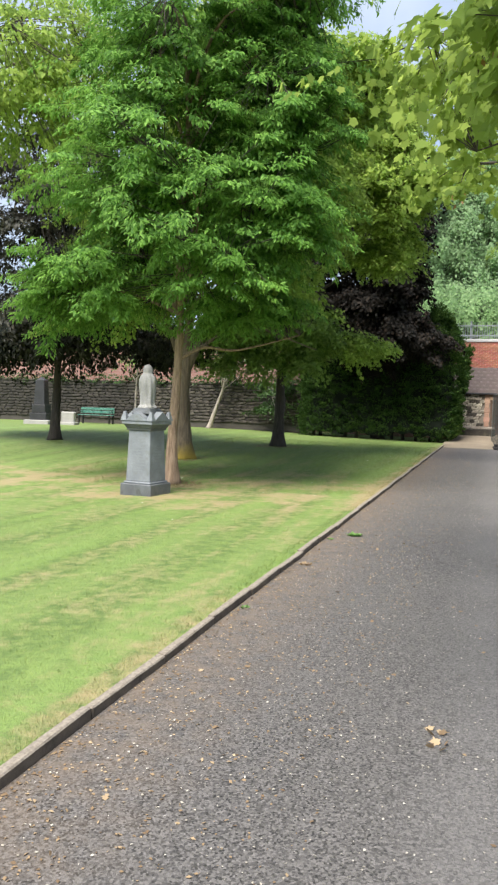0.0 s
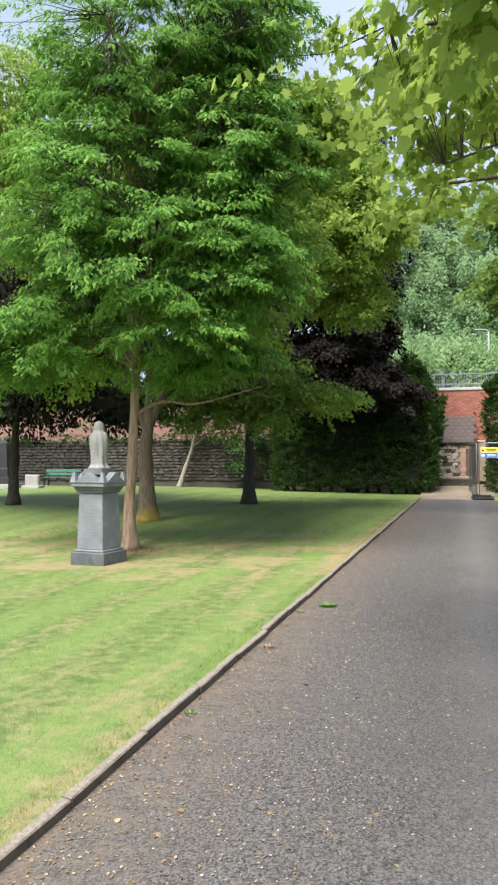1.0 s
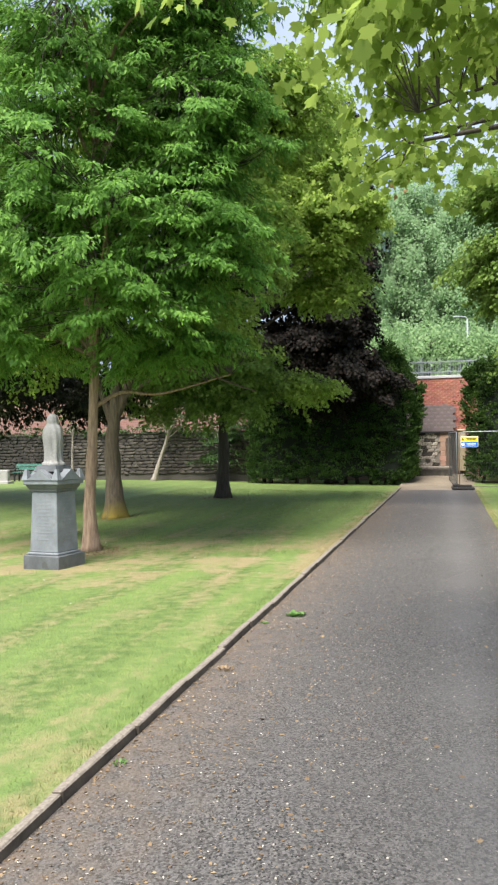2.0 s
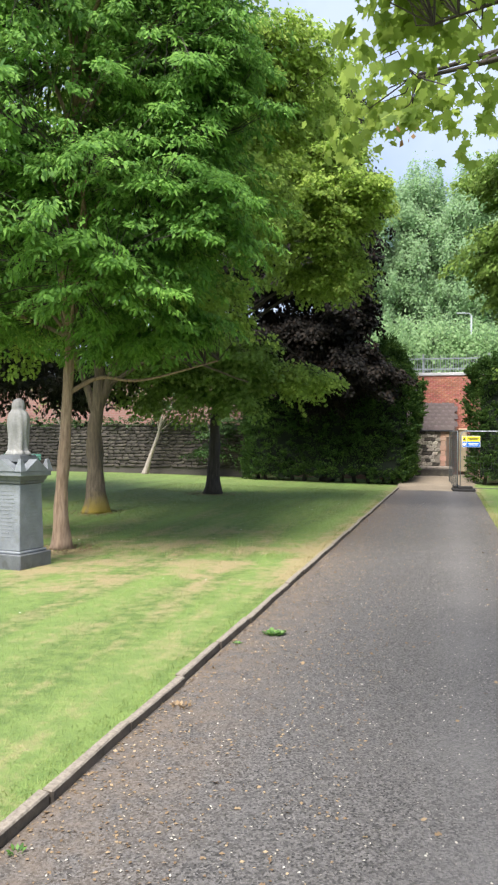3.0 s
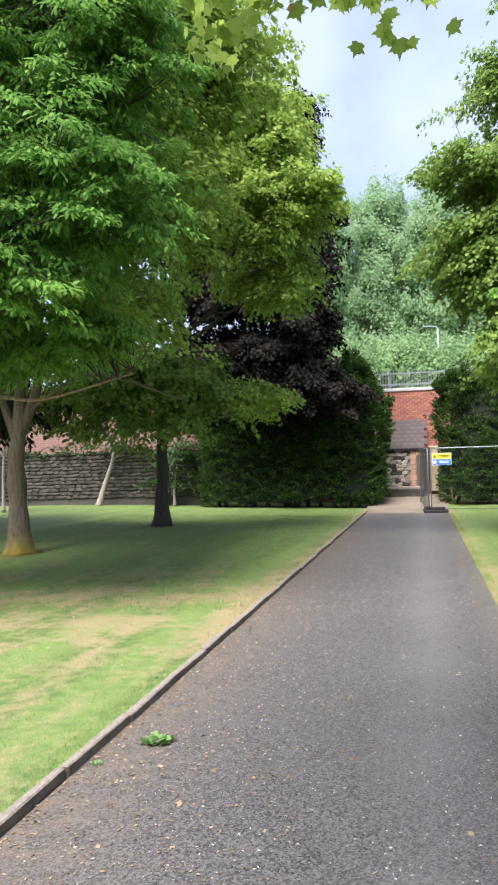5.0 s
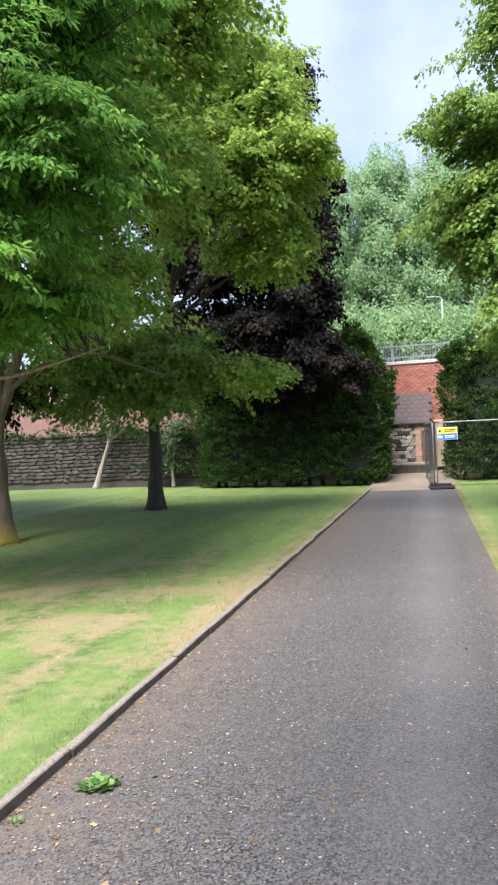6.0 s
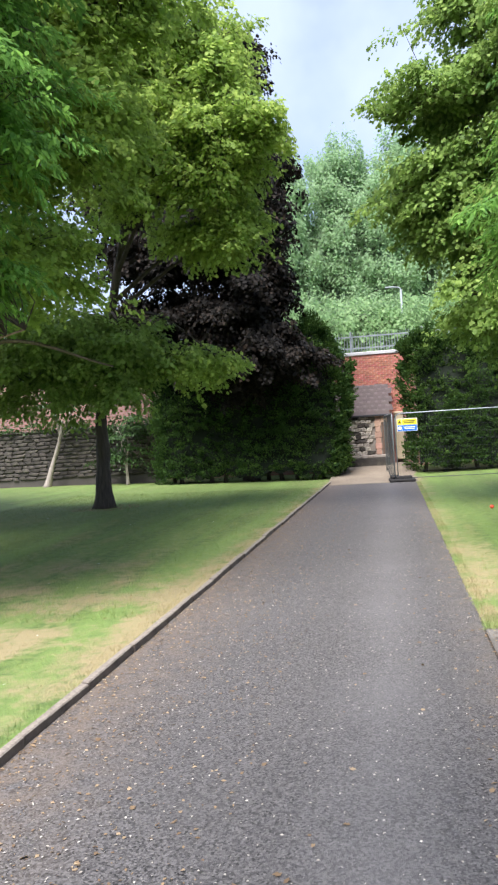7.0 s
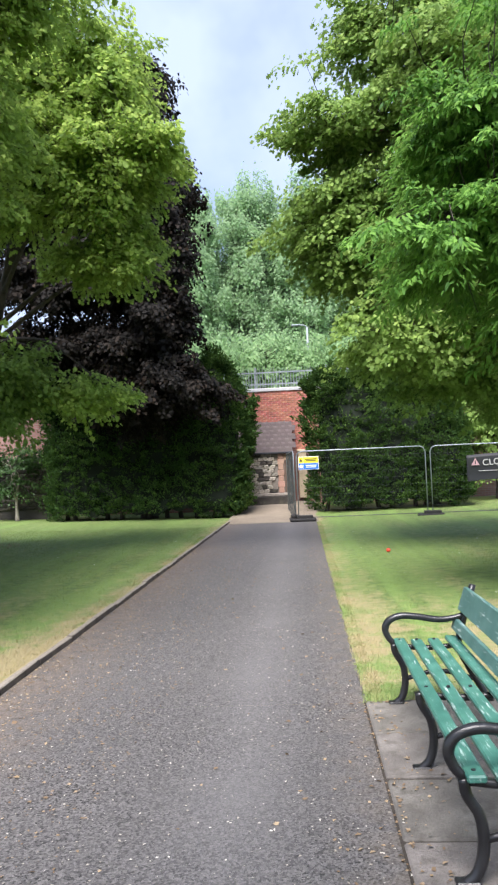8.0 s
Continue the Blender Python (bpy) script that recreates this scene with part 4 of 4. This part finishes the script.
tree("dark purple-leaved tree with spreading low crown", T4, [(0, 0, 0), (0.04, 0, 1.2), (0.1, 0, 2.6), (0.2, 0, 5.0), (0.3, 0, 8.0)], (0.19, 0.05),
     [(-13.6, 22.0, 5.5, 4.1, 3.6, 2.4, 640), (-13.2, 22.0, 8.5, 3.4, 3.0, 2.5, 560), (-13.6, 22.0, 3.9, 4.2, 3.4, 0.8, 360), (-10.6, 22.6, 3.6, 1.6, 1.5, 0.6, 140), (-15.7, 21.8, 3.4, 1.7, 1.8, 0.6, 150)],
     LEAF_SHADE, BARK_DARK, 42, 1.0, 0.6, 0.14, KITE, limbs=18, wild=0.5,
     bole=[([(0.1, 0, 2.2), (0.6, 0, 2.7), (1.6, 0.2, 3.3)], 0.06)])
T5 = on_lawn(-13.6, 15.5)
tree("green broadleaf tree at the lawn's edge", T5, [(0, 0, 0), (0, 0, 2.5), (0.3, 0, 6.0), (0.8, 0, 10)], (0.2, 0.05),
     [(-10.8, 15.6, 9.5, 2.4, 2.4, 1.9, 400)], LEAF_YELLOW, BARK_MOSS, 46, 1.0, 0.6, 0.13, KITE, limbs=12)
R1 = on_lawn(5.2, 22.2)
tree("tall bright green maple tree beside the hedge", R1, [(0, 0, 0), (0, 0, 2.0), (-0.3, 0, 5.0), (-0.8, 0, 12.0)], (0.22, 0.05),
     [(4.2, 22, 6.0, 2.7, 2.6, 2.0, 620), (4.0, 22, 8.8, 2.4, 2.5, 1.8, 560), (4.4, 22, 11.4, 1.9, 2.0, 1.6, 330), (1.3, 21.6, 8.1, 0.8, 0.9, 0.5, 70), (1.7, 21.9, 6.4, 0.9, 1.0, 1.0, 190), (2.7, 21.6, 4.2, 1.1, 1.2, 0.7, 150), (2.1, 21.8, 10.2, 0.6, 0.8, 0.5, 34), (2.0, 22, 5.6, 0.7, 1.0, 0.8, 60), (6.8, 22.6, 5.4, 2.2, 2.2, 2.4, 300), (7.3, 23.5, 3.9, 1.6, 1.2, 0.7, 150), (4.4, 23.4, 3.5, 1.9, 1.4, 0.7, 190)],
     LEAF_MID, BARK_WARM, 84, 0.85, 0.46, 0.088, limbs=20, wild=0.65, hang=0.6, free=0.5, flat=0.09)
R2 = on_lawn(5.6, 15.8)
tree("bright green layered maple tree on the lawn", R2, [(0, 0, 0), (0, 0, 2.0), (-0.1, 0, 5.0), (-0.1, 0, 9.0)], (0.17, 0.04),
     [(4.4, 15.8, 5.2, 2.1, 2.0, 1.6, 420), (4.5, 15.8, 7.6, 1.7, 1.8, 1.5, 280), (2.5, 15.7, 4.1, 0.9, 1.0, 0.6, 130), (2.7, 15.8, 5.4, 0.8, 0.9, 0.6, 90), (4.4, 15.4, 3.0, 1.5, 1.0, 0.5, 150)],
     LEAF_GREEN, BARK_WARM, 96, 0.62, 0.3, 0.105, COMB, limbs=16, droop=0.3, wild=0.28, hang=0.55)
OT = (3.6, 4.6, 0.0)
tree("maple tree with large leaves overhanging the path", OT, [(0, 0, 0), (0, 0, 1.5), (-0.1, 0.1, 3.0), (-0.2, 0.2, 6.5)], (0.2, 0.07),
     # second blob is unseen canopy, added overhead to shade the path
     [(0.55, 3.1, 3.6, 0.7, 0.6, 0.35, 70), (1.7, 1.0, 6.3, 2.2, 2.2, 0.7, 110), (0.05, 6.1, 4.5, 0.85, 0.9, 0.3, 80), (-0.4, 8.0, 4.35, 0.3, 0.4, 0.14, 12), (1.3, 5.6, 4.9, 1.5, 2.4, 0.8, 60), (1.0, 7.4, 4.9, 0.8, 0.9, 0.25, 22), (3.4, 4.8, 6.6, 2.0, 2.0, 1.5, 150)],
     LEAF_OVER, BARK_DARK, 30, 0.55, 0.36, 0.085, MAPLE, limbs=12, twig=0.007, droop=0.25, seeds=16, wild=0.45,
     bole=[([(-0.1, 0.1, 3.0), (-1.2, 1.6, 4.3), (-2.3, 3.0, 4.75), (-3.2, 3.7, 4.45)], 0.06), ([(-0.1, 0.1, 2.6), (-1.6, -0.3, 3.6), (-3.0, -0.7, 3.5)], 0.045), ([(-2.0, 2.6, 4.65), (-2.9, 2.4, 4.3), (-3.7, 2.2, 4.0)], 0.025)])

tree("green bush behind the end of the hedge", on_lawn(7.6, 35.4), [(0, 0, 0), (0, 0, 1.2), (-0.1, 0, 3.0)], (0.1, 0.04),
     [(7.5, 35.3, 3.3, 1.7, 0.9, 1.5, 300)], LEAF_MID, BARK_DARK, 60, 0.8, 0.45, 0.12, KITE, limbs=8, category="bush", name="bush")

# far tall trees and shrubs on the embankment
for i, (x, y, h, w) in enumerate(((-6.4, 58, 14.4, 2.6), (-2.6, 60, 16.0, 3.0), (1.4, 59, 15.4, 2.8), (5.6, 61, 15.5, 3.0), (10.0, 60, 15, 3.2), (15.0, 62, 16, 3.4))):
    z = 5.3
    tree("tall pale green poplar far behind the wall", (x, y, z), [(0, 0, 0), (0, 0, h * 0.5), (0.2, 0, h * 0.9)], (0.3, 0.06),
         [(x, y, z + h * 0.3, w, w, h * 0.26, 230), (x, y, z + h * 0.6, w * 0.9, w * 0.9, h * 0.24, 230), (x + 0.3, y, z + h * 0.84, w * 0.6, w * 0.6, h * 0.15, 120)],
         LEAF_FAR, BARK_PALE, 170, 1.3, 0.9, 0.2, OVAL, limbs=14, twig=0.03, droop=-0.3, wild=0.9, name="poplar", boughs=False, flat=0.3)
for x, y, h, w in ((-5.5, 43, 3.2, 2.2), (-1.8, 46, 4.0, 2.4), (2.2, 45, 3.4, 2.2), (5.5, 43, 3.6, 2.6), (9.5, 44, 4.0, 2.8), (-3.4, 40.5, 2.6, 1.7), (-0.9, 41, 2.8, 1.6), (0.9, 40.6, 2.4, 1.5), (3.2, 41, 2.8, 1.7)):
    tree("pale green shrub on the embankment", (x, y, 4.4), [(0, 0, 0), (0, 0, h * 0.4), (0.1, 0, h * 0.7)], (0.08, 0.03),
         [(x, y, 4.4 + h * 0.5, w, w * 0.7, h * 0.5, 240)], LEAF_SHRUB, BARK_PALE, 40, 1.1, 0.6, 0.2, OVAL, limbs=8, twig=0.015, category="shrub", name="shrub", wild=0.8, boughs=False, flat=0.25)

# thin trees and a bush in front of the low wall
tree("grey-green bush against the stone wall", on_lawn(-9.7, 34.2), [(0, 0, 0), (0, 0, 0.8), (0.1, 0, 1.6)], (0.06, 0.03),
     [(-9.7, 34.2, 2.0, 1.2, 0.6, 1.1, 90)], LEAF_IVY, BARK_PALE, 40, 0.7, 0.5, 0.11, OVAL, limbs=6, category="bush", name="bush")
tree("leaning pale sapling by the stone wall", on_lawn(-13.1, 34.4), [(0, 0, 0), (0.28, 0, 0.85), (0.62, 0, 1.8), (0.8, 0, 2.6)], (0.12, 0.05),
     [(-12.0, 34.3, 3.6, 1.6, 1.0, 0.9, 60)], LEAF_IVY, BARK_PALE, 30, 0.8, 0.5, 0.12, OVAL, limbs=5, name="sapling")
tree("thin bare-stemmed young tree before the wall", on_lawn(-14.9, 30), [(0, 0, 0), (0, 0, 1.4), (0.05, 0, 2.4), (0.1, 0, 3.2)], (0.06, 0.025),
     [(-14.9, 30, 3.9, 1.3, 1.0, 0.7, 40)], LEAF_GREEN, BARK_PALE, 26, 0.7, 0.4, 0.11, OVAL, limbs=6, name="sapling",
     bole=[([(0, 0, 2.1), (-0.35, 0, 2.7), (-0.6, 0, 3.3)], 0.03), ([(0, 0, 2.2), (0.35, 0, 2.7), (0.6, 0, 3.2)], 0.03)])


# ---- clipped hedges ----
def hedge(label, x0, x1, y0, y1, top, tone, stems):
    """A tall clipped conifer hedge on bare stems. top: height along x."""
    h = thing("hedge", label, "hedge", ((x0 + x1) / 2, (y0 + y1) / 2, 0))
    o = np.array(((x0 + x1) / 2, (y0 + y1) / 2, 0))
    nx, nu = 40, 24
    s = Soup()

    def skin(u, v, shrink):
        """u along x 0..1, v round the section 0..1: up the front, over, down the back."""
        t = top(x0 + (x1 - x0) * u)
        low = 0.34 + 0.16 * math.sin(u * 37) * math.sin(u * 17 + 1)
        yc, half = (y0 + y1) / 2, (y1 - y0) / 2 - shrink
        a = (v - 0.5) * 2
        e = abs(a)
        yy = yc + half * math.copysign(min(1, 1.45 * e) ** 0.6, a) * (1 - 0.12 * (1 - e) )
        zz = low + (t - shrink - low) * (1 - max(0, (e - 0.3) / 0.7))
        endpull = 1 - min(1, min(u, 1 - u) * 14)
        xx = x0 + shrink + (x1 - x0 - 2 * shrink) * u
        yy = yc + (yy - yc) * (1 - 0.25 * endpull)
        return (xx, yy, zz - 0.35 * endpull * (zz > t * 0.8))

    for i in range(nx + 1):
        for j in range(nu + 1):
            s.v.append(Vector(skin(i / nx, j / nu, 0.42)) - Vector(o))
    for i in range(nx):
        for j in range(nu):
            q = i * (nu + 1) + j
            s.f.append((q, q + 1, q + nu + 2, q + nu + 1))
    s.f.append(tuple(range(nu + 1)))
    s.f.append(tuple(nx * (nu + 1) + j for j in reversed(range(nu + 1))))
    # closed near-black shell paints the shade behind the outer leaf sprays
    part("heart", s.mesh("heart"), HEDGE_CORE, h, "near-black shell standing in for the inner shade")
    n = int((x1 - x0) * 520)
    pts, out = [], []
    for _ in range(n):
        r = rng.random()
        if r < 0.64:
            u, v = rng.random(), rng.uniform(0.0, 0.72)
            p = np.array(skin(u, v, 0.1))
            d = np.array((0, -1 if v < 0.42 else 0, 0.5 if v < 0.42 else 1.0)) + rng.normal(0, 0.35, 3)
        else:
            u = 0.0 if r < 0.78 else 1.0
            v = rng.random()
            p = np.array(skin(u, v, 0.1))
            p[1] = rng.uniform(min(p[1], (y0 + y1) / 2), max(p[1], (y0 + y1) / 2))
            d = np.array((1 if u else -1, 0, 0.4)) + rng.normal(0, 0.35, 3)
        lump = noise.noise((p[0] * 1.5, p[1] * 0.9, p[2] * 0.45)) + 0.5 * noise.noise((p[0] * 3.1, p[1] * 2, p[2] * 2.6))
        p = p + d * (0.5 * lump - 0.12)
        pts.append(p - o)
        out.append(d)
    at, al, no, si = spray_leaves(np.array(pts), np.array(out), 36, 0.42, 0.22, 0.085, -0.1, 0.7)
    part("foliage", leaves("foliage", at, al + np.array((0, 0, 0.6)), no, si, OVAL), tone, h)["kind"] = "stuff"
    for k in range(stems):
        x = x0 + 0.5 + (x1 - x0 - 1) * (k + 0.5 * rng.random()) / stems - o[0]
        y = rng.uniform(-0.5, 0.3) + 0.0
        g = lawn_z(x + o[0], y + o[1]) - 0.02
        tube_part("stem", [(x, y, g), (x + rng.normal(0, 0.06), y, g + 0.4), (x + rng.normal(0, 0.15), y, 1.3)], [0.09, 0.07, 0.05], BARK_DARK, h, 7)
    return h


hedge("tall clipped dark green conifer hedge with bare stems", -8.4, -1.2, 32.7, 35.1, lambda x: 5.2 + 0.12 * math.sin(x * 2) + 0.35 * math.exp(-((x + 2.2) / 0.9) ** 2) - 0.9 * max(0.0, (x + 1.95) / 0.75) ** 2, LEAF_HEDGE, 12)
hedge("tall clipped dark green conifer hedge behind the fence", 0.83, 6.35, 33.0, 35.2, lambda x: 4.85 + 0.1 * math.sin(x * 2.3) - 0.5 * max(0, x - 3.4), LEAF_HEDGE, 8)

# ivy along the low wall's top
n = 420
pts = np.stack([rng.uniform(-30, -8.8, n), SY + rng.uniform(-0.1, 0.4, n), 2.46 + rng.random(n) ** 2 * 0.4], 1)
ivy = part("ivy", leaves("ivy", *spray_leaves(pts, rng.normal(0, 1, (n, 3)) * np.array((1, 1, 0.2)), 22, 0.45, 0.3, 0.11), OVAL), LEAF_IVY)
tagged(ivy, "dark green ivy along the stone wall's top", "ivy", kind="stuff")


# ---- grass blades ----
def blades(name, label, n, x0, x1, y0, y1, size, fall=1.0):
    x = x0 + (x1 - x0) * rng.random(n)
    y = y0 + (y1 - y0) * rng.random(n) ** fall
    z = np.array([lawn_z(a, b) for a, b in zip(x, y)])
    at = np.stack([x, y, z - 0.004], 1)
    al = rng.normal(0, 0.45, (n, 3)) + np.array((0, 0, 1.0))
    al[:, 2] = np.abs(al[:, 2])
    no = rng.normal(0, 1, (n, 3))
    o = part(name, leaves(name, at, al, no, size * rng.uniform(0.5, 1.4, n), BLADE_SHAPE), BLADE)
    return tagged(o, label, "grass", kind="stuff")


blades("grass", "short mown grass blades on the lawn", 150000, -8.5, KERB_X - 0.085, 1.6, 16, 0.025, 1.25)
blades("grass", "longer grass blades in the shade of the trees", 70000, -9.5, KERB_X - 0.085, 13, 29, 0.045, 1.2)
blades("grass", "ragged dry grass along the kerb", 9000, KERB_X - 0.2, KERB_X - 0.045, 1.2, 26, 0.032, 1.3)
blades("grass", "short grass blades on the lawn beside the bench", 50000, EDGE_X + 0.02, 5.0, 12.57, 24, 0.034, 1.4)
blades("grass", "ragged grass rim along the path's edge", 5000, EDGE_X - 0.02, EDGE_X + 0.12, 12.5, 30, 0.04, 1.3)


# ---- litter and small plants on the path ----
def litter(name, label, n, xf, y0, y1, size, material, shape=OVAL):
    y = y0 + (y1 - y0) * rng.random(n)
    x = xf(rng.random(n))
    at = np.stack([x, y, np.where((x > 0.99) & (y < 12.55), 0.021, 0.004)], 1)
    al = rng.normal(0, 1, (n, 3)) * np.array((1, 1, 0.12))
    no = rng.normal(0, 0.25, (n, 3)) + np.array((0, 0, 1.0))
    o = part(name, leaves(name, at, al, no, size * rng.uniform(0.4, 1.5, n), shape), material)
    return tagged(o, label, "litter", kind="stuff")


litter("leaf_litter", "brown dead leaf scraps along the kerb", 9000, lambda r: KERB_X + 0.02 + 1.3 * r ** 2.0, 0.5, 24, 0.019, LITTER)
litter("leaf_litter", "scattered dead leaves on the asphalt", 420, lambda r: -1.6 + 2.6 * r, 0.5, 24, 0.026, LITTER, LOBED)
litter("chippings", "pale stone chips scattered on the asphalt", 8000, lambda r: -1.7 + 2.7 * r, 0.5, 26, 0.013, CHIP)
litter("leaf_litter", "dead leaf scraps along the grass rim", 900, lambda r: EDGE_X + 0.15 - 0.5 * r ** 2, 6, 28, 0.026, LITTER)


litter("leaf_litter", "dirt and leaf scraps along the slab joint", 420, lambda r: 0.975 + 0.05 * (r - 0.5), 8.9, 12.55, 0.02, LITTER)
litter("leaf_litter", "dead leaf scraps under the bench", 260, lambda r: 1.0 + 1.1 * r, 8.9, 12.5, 0.024, LITTER)


def ring_litter(x, y, r, n):
    """Dead leaves and bare crumbs round a trunk's foot."""
    a = rng.uniform(0, 2 * math.pi, n)
    q = r * (0.25 + 0.75 * rng.random(n) ** 0.8)
    px, py = x + q * np.cos(a), y + q * np.sin(a)
    at = np.stack([px, py, np.array([lawn_z(u, v) + 0.012 for u, v in zip(px, py)])], 1)
    al = rng.normal(0, 1, (n, 3)) * np.array((1, 1, 0.15))
    no = rng.normal(0, 0.3, (n, 3)) + np.array((0, 0, 1.0))
    o = part("leaf_litter", leaves("leaf_litter", at, al, no, rng.uniform(0.02, 0.06, n), OVAL), LITTER)
    return tagged(o, "brown dead leaves round the foot of a trunk", "litter", kind="stuff")


ring_litter(-5.9, 13.45, 0.6, 700)
ring_litter(-7.85, 18.6, 0.7, 500)
ring_litter(-6.8, 24.3, 0.9, 700)
n = 110
dx = np.concatenate([rng.uniform(-7.5, -2.2, 60), rng.uniform(1.6, 6.5, 50)])
dy = np.concatenate([rng.uniform(9, 26, 60), rng.uniform(16, 28, 50)])
at = np.stack([dx, dy, np.array([lawn_z(u, v) + 0.03 for u, v in zip(dx, dy)])], 1)
o = part("daisy", leaves("daisy", at, rng.normal(0, 1, (n, 3)) * np.array((1, 1, 0.1)), rng.normal(0, 0.2, (n, 3)) + np.array((0, 0, 1.0)), rng.uniform(0.012, 0.024, n), LOBED), DAISY)
tagged(o, "small white daisies dotted over the lawn", "flowers", kind="stuff")


def tuft(x, y, n, r, size, material, label, category, shape=OVAL, lift=0.5):
    a = rng.uniform(0, 2 * math.pi, n)
    q = rng.random(n) ** 0.5
    at = np.stack([x + r * q * np.cos(a), y + r * q * np.sin(a), np.full(n, 0.003)], 1)
    al = np.stack([np.cos(a), np.sin(a), lift + rng.random(n)], 1)
    no = np.array((0, 0, 1.0)) + rng.normal(0, 0.3, (n, 3))
    o = part(category.replace(" ", "_"), leaves("tuft", at, al, no, size * rng.uniform(0.6, 1.3, n), shape), material)
    return tagged(o, label, category, kind="stuff")


tuft(-1.46, 8.97, 60, 0.08, 0.042, WEED, "low green weed growing in the path", "weed", LOBED, 0.15)
tuft(-1.62, 7.0, 26, 0.06, 0.03, LITTER, "dry straw tuft by the kerb", "dry tuft")
tuft(-1.68, 8.55, 20, 0.03, 0.025, WEED, "small green weed under the kerb", "weed")
tuft(-1.68, 5.2, 16, 0.03, 0.025, WEED, "small green weed under the kerb", "weed")
for x, y in ((0.56, 8.62), (0.6, 8.84), (0.74, 8.86), (0.55, 8.72), (0.9, 8.85), (0.7, 8.55)):
    tuft(x, y, 45, 0.07, 0.026, BLADE, "dry grass tuft round the drain grate", "dry tuft", BLADE_SHAPE, 1.2)
for x, y in ((-0.03, 3.2), (-0.08, 3.36)):
    tuft(x, y, 4, 0.05, 0.045, LITTER, "curled dead maple leaf on the asphalt", "dead leaf", MAPLE, 0.1)


# ---- stones and bricks, one by one ----
def piece_meshes(name, sizes, material, bevel):
    made = []
    for i, (w, d, h) in enumerate(sizes):
        bm = one_box((-w / 2, -d, -h / 2), (w / 2, 0, h / 2), bevel)
        for v in bm.verts:
            v.co += Vector((0.08 * w * math.sin(i * 3 + v.co.z * 30), 0.12 * d * math.sin(v.co.x * 40 + i), 0.08 * h * math.sin(i * 5 + v.co.x * 25)))
        me = bpy.data.meshes.new(name)
        bm.to_mesh(me)
        bm.free()
        me.materials.append(material)
        made.append(me)
    return made


pick = random.Random(11)
sizes = [(0.24, 0.05, 0.135), (0.18, 0.06, 0.14), (0.29, 0.05, 0.125), (0.15, 0.05, 0.135), (0.21, 0.06, 0.145)]
small = piece_meshes("stone", sizes, PALE_RUBBLE, 0.02)
dark = piece_meshes("stone", sizes[:3], RUBBLE, 0.02)
for r in range(10):
    x = -1.44
    while x < -0.36:
        i = pick.randrange(5)
        w = sizes[i][0]
        if x + w > -0.34:
            break
        me = dark[i % 3] if pick.random() < 0.15 else small[i]
        s = part("stone", me, None, shed)
        s.matrix_basis = pose(x + w / 2, LY - 0.001, 0.82 + r * 0.15, 0, pick.uniform(-2, 2), 0)
        x += w + 0.02
wall_sizes = [(0.42, 0.07, 0.135), (0.31, 0.08, 0.145), (0.52, 0.06, 0.125), (0.24, 0.08, 0.14), (0.36, 0.05, 0.15)]
wall_stones = piece_meshes("stone", wall_sizes, RUBBLE, 0.03)
rest = bmesh.new()
for r in range(12):
    x = -27.0 + pick.random() * 0.2
    while x < -8.7:
        i = pick.randrange(5)
        w = wall_sizes[i][0]
        m = pose(x + w / 2, SY - 0.001 + pick.uniform(-0.015, 0.02), 0.58 + r * 0.152 + pick.uniform(-0.012, 0.012), 0, pick.uniform(-4, 4), 0)
        if x > -17.5:
            s = part("stone", wall_stones[i], None, low)
            s.matrix_basis = m
        else:
            k = len(rest.verts)
            rest.from_mesh(wall_stones[i])
            rest.verts.ensure_lookup_table()
            bmesh.ops.transform(rest, matrix=m, verts=rest.verts[k:])
        x += w + 0.022
part("stonework", rest, RUBBLE, low)["kind"] = "stuff"
brick_meshes = piece_meshes("brick", [(0.222, 0.02, 0.073)] * 3, BRICK, 0.005)
for r in range(28):
    z = 2.32 + r * 0.085
    x = -1.75 + (0.117 if r % 2 else 0)
    while x < 1.1:
        if x > 0.24 or z > 3.42:
            b = part("brick", brick_meshes[pick.randrange(3)], None, wall)
            b.matrix_basis = pose(x + 0.111, WY - 0.001, z + 0.037)
        x += 0.235
slate = piece_meshes("slate", [(0.27, 0.012, 0.3)] * 3, SLATE, 0.003)
m = pose(0, LY - 0.12, 2.275, slope, 0, 0)
for r in range(7):
    for k in range(7):
        s = part("slate", slate[pick.randrange(3)], None, roof)
        s.matrix_basis = m @ pose(-1.62 + k * 0.285 + (0.13 if r % 2 else 0), 0.13 + r * 0.225, 0.01 + 0.004 * (r % 2), 90 + 2.5, 0, 0) @ pose(0, 0, 0)
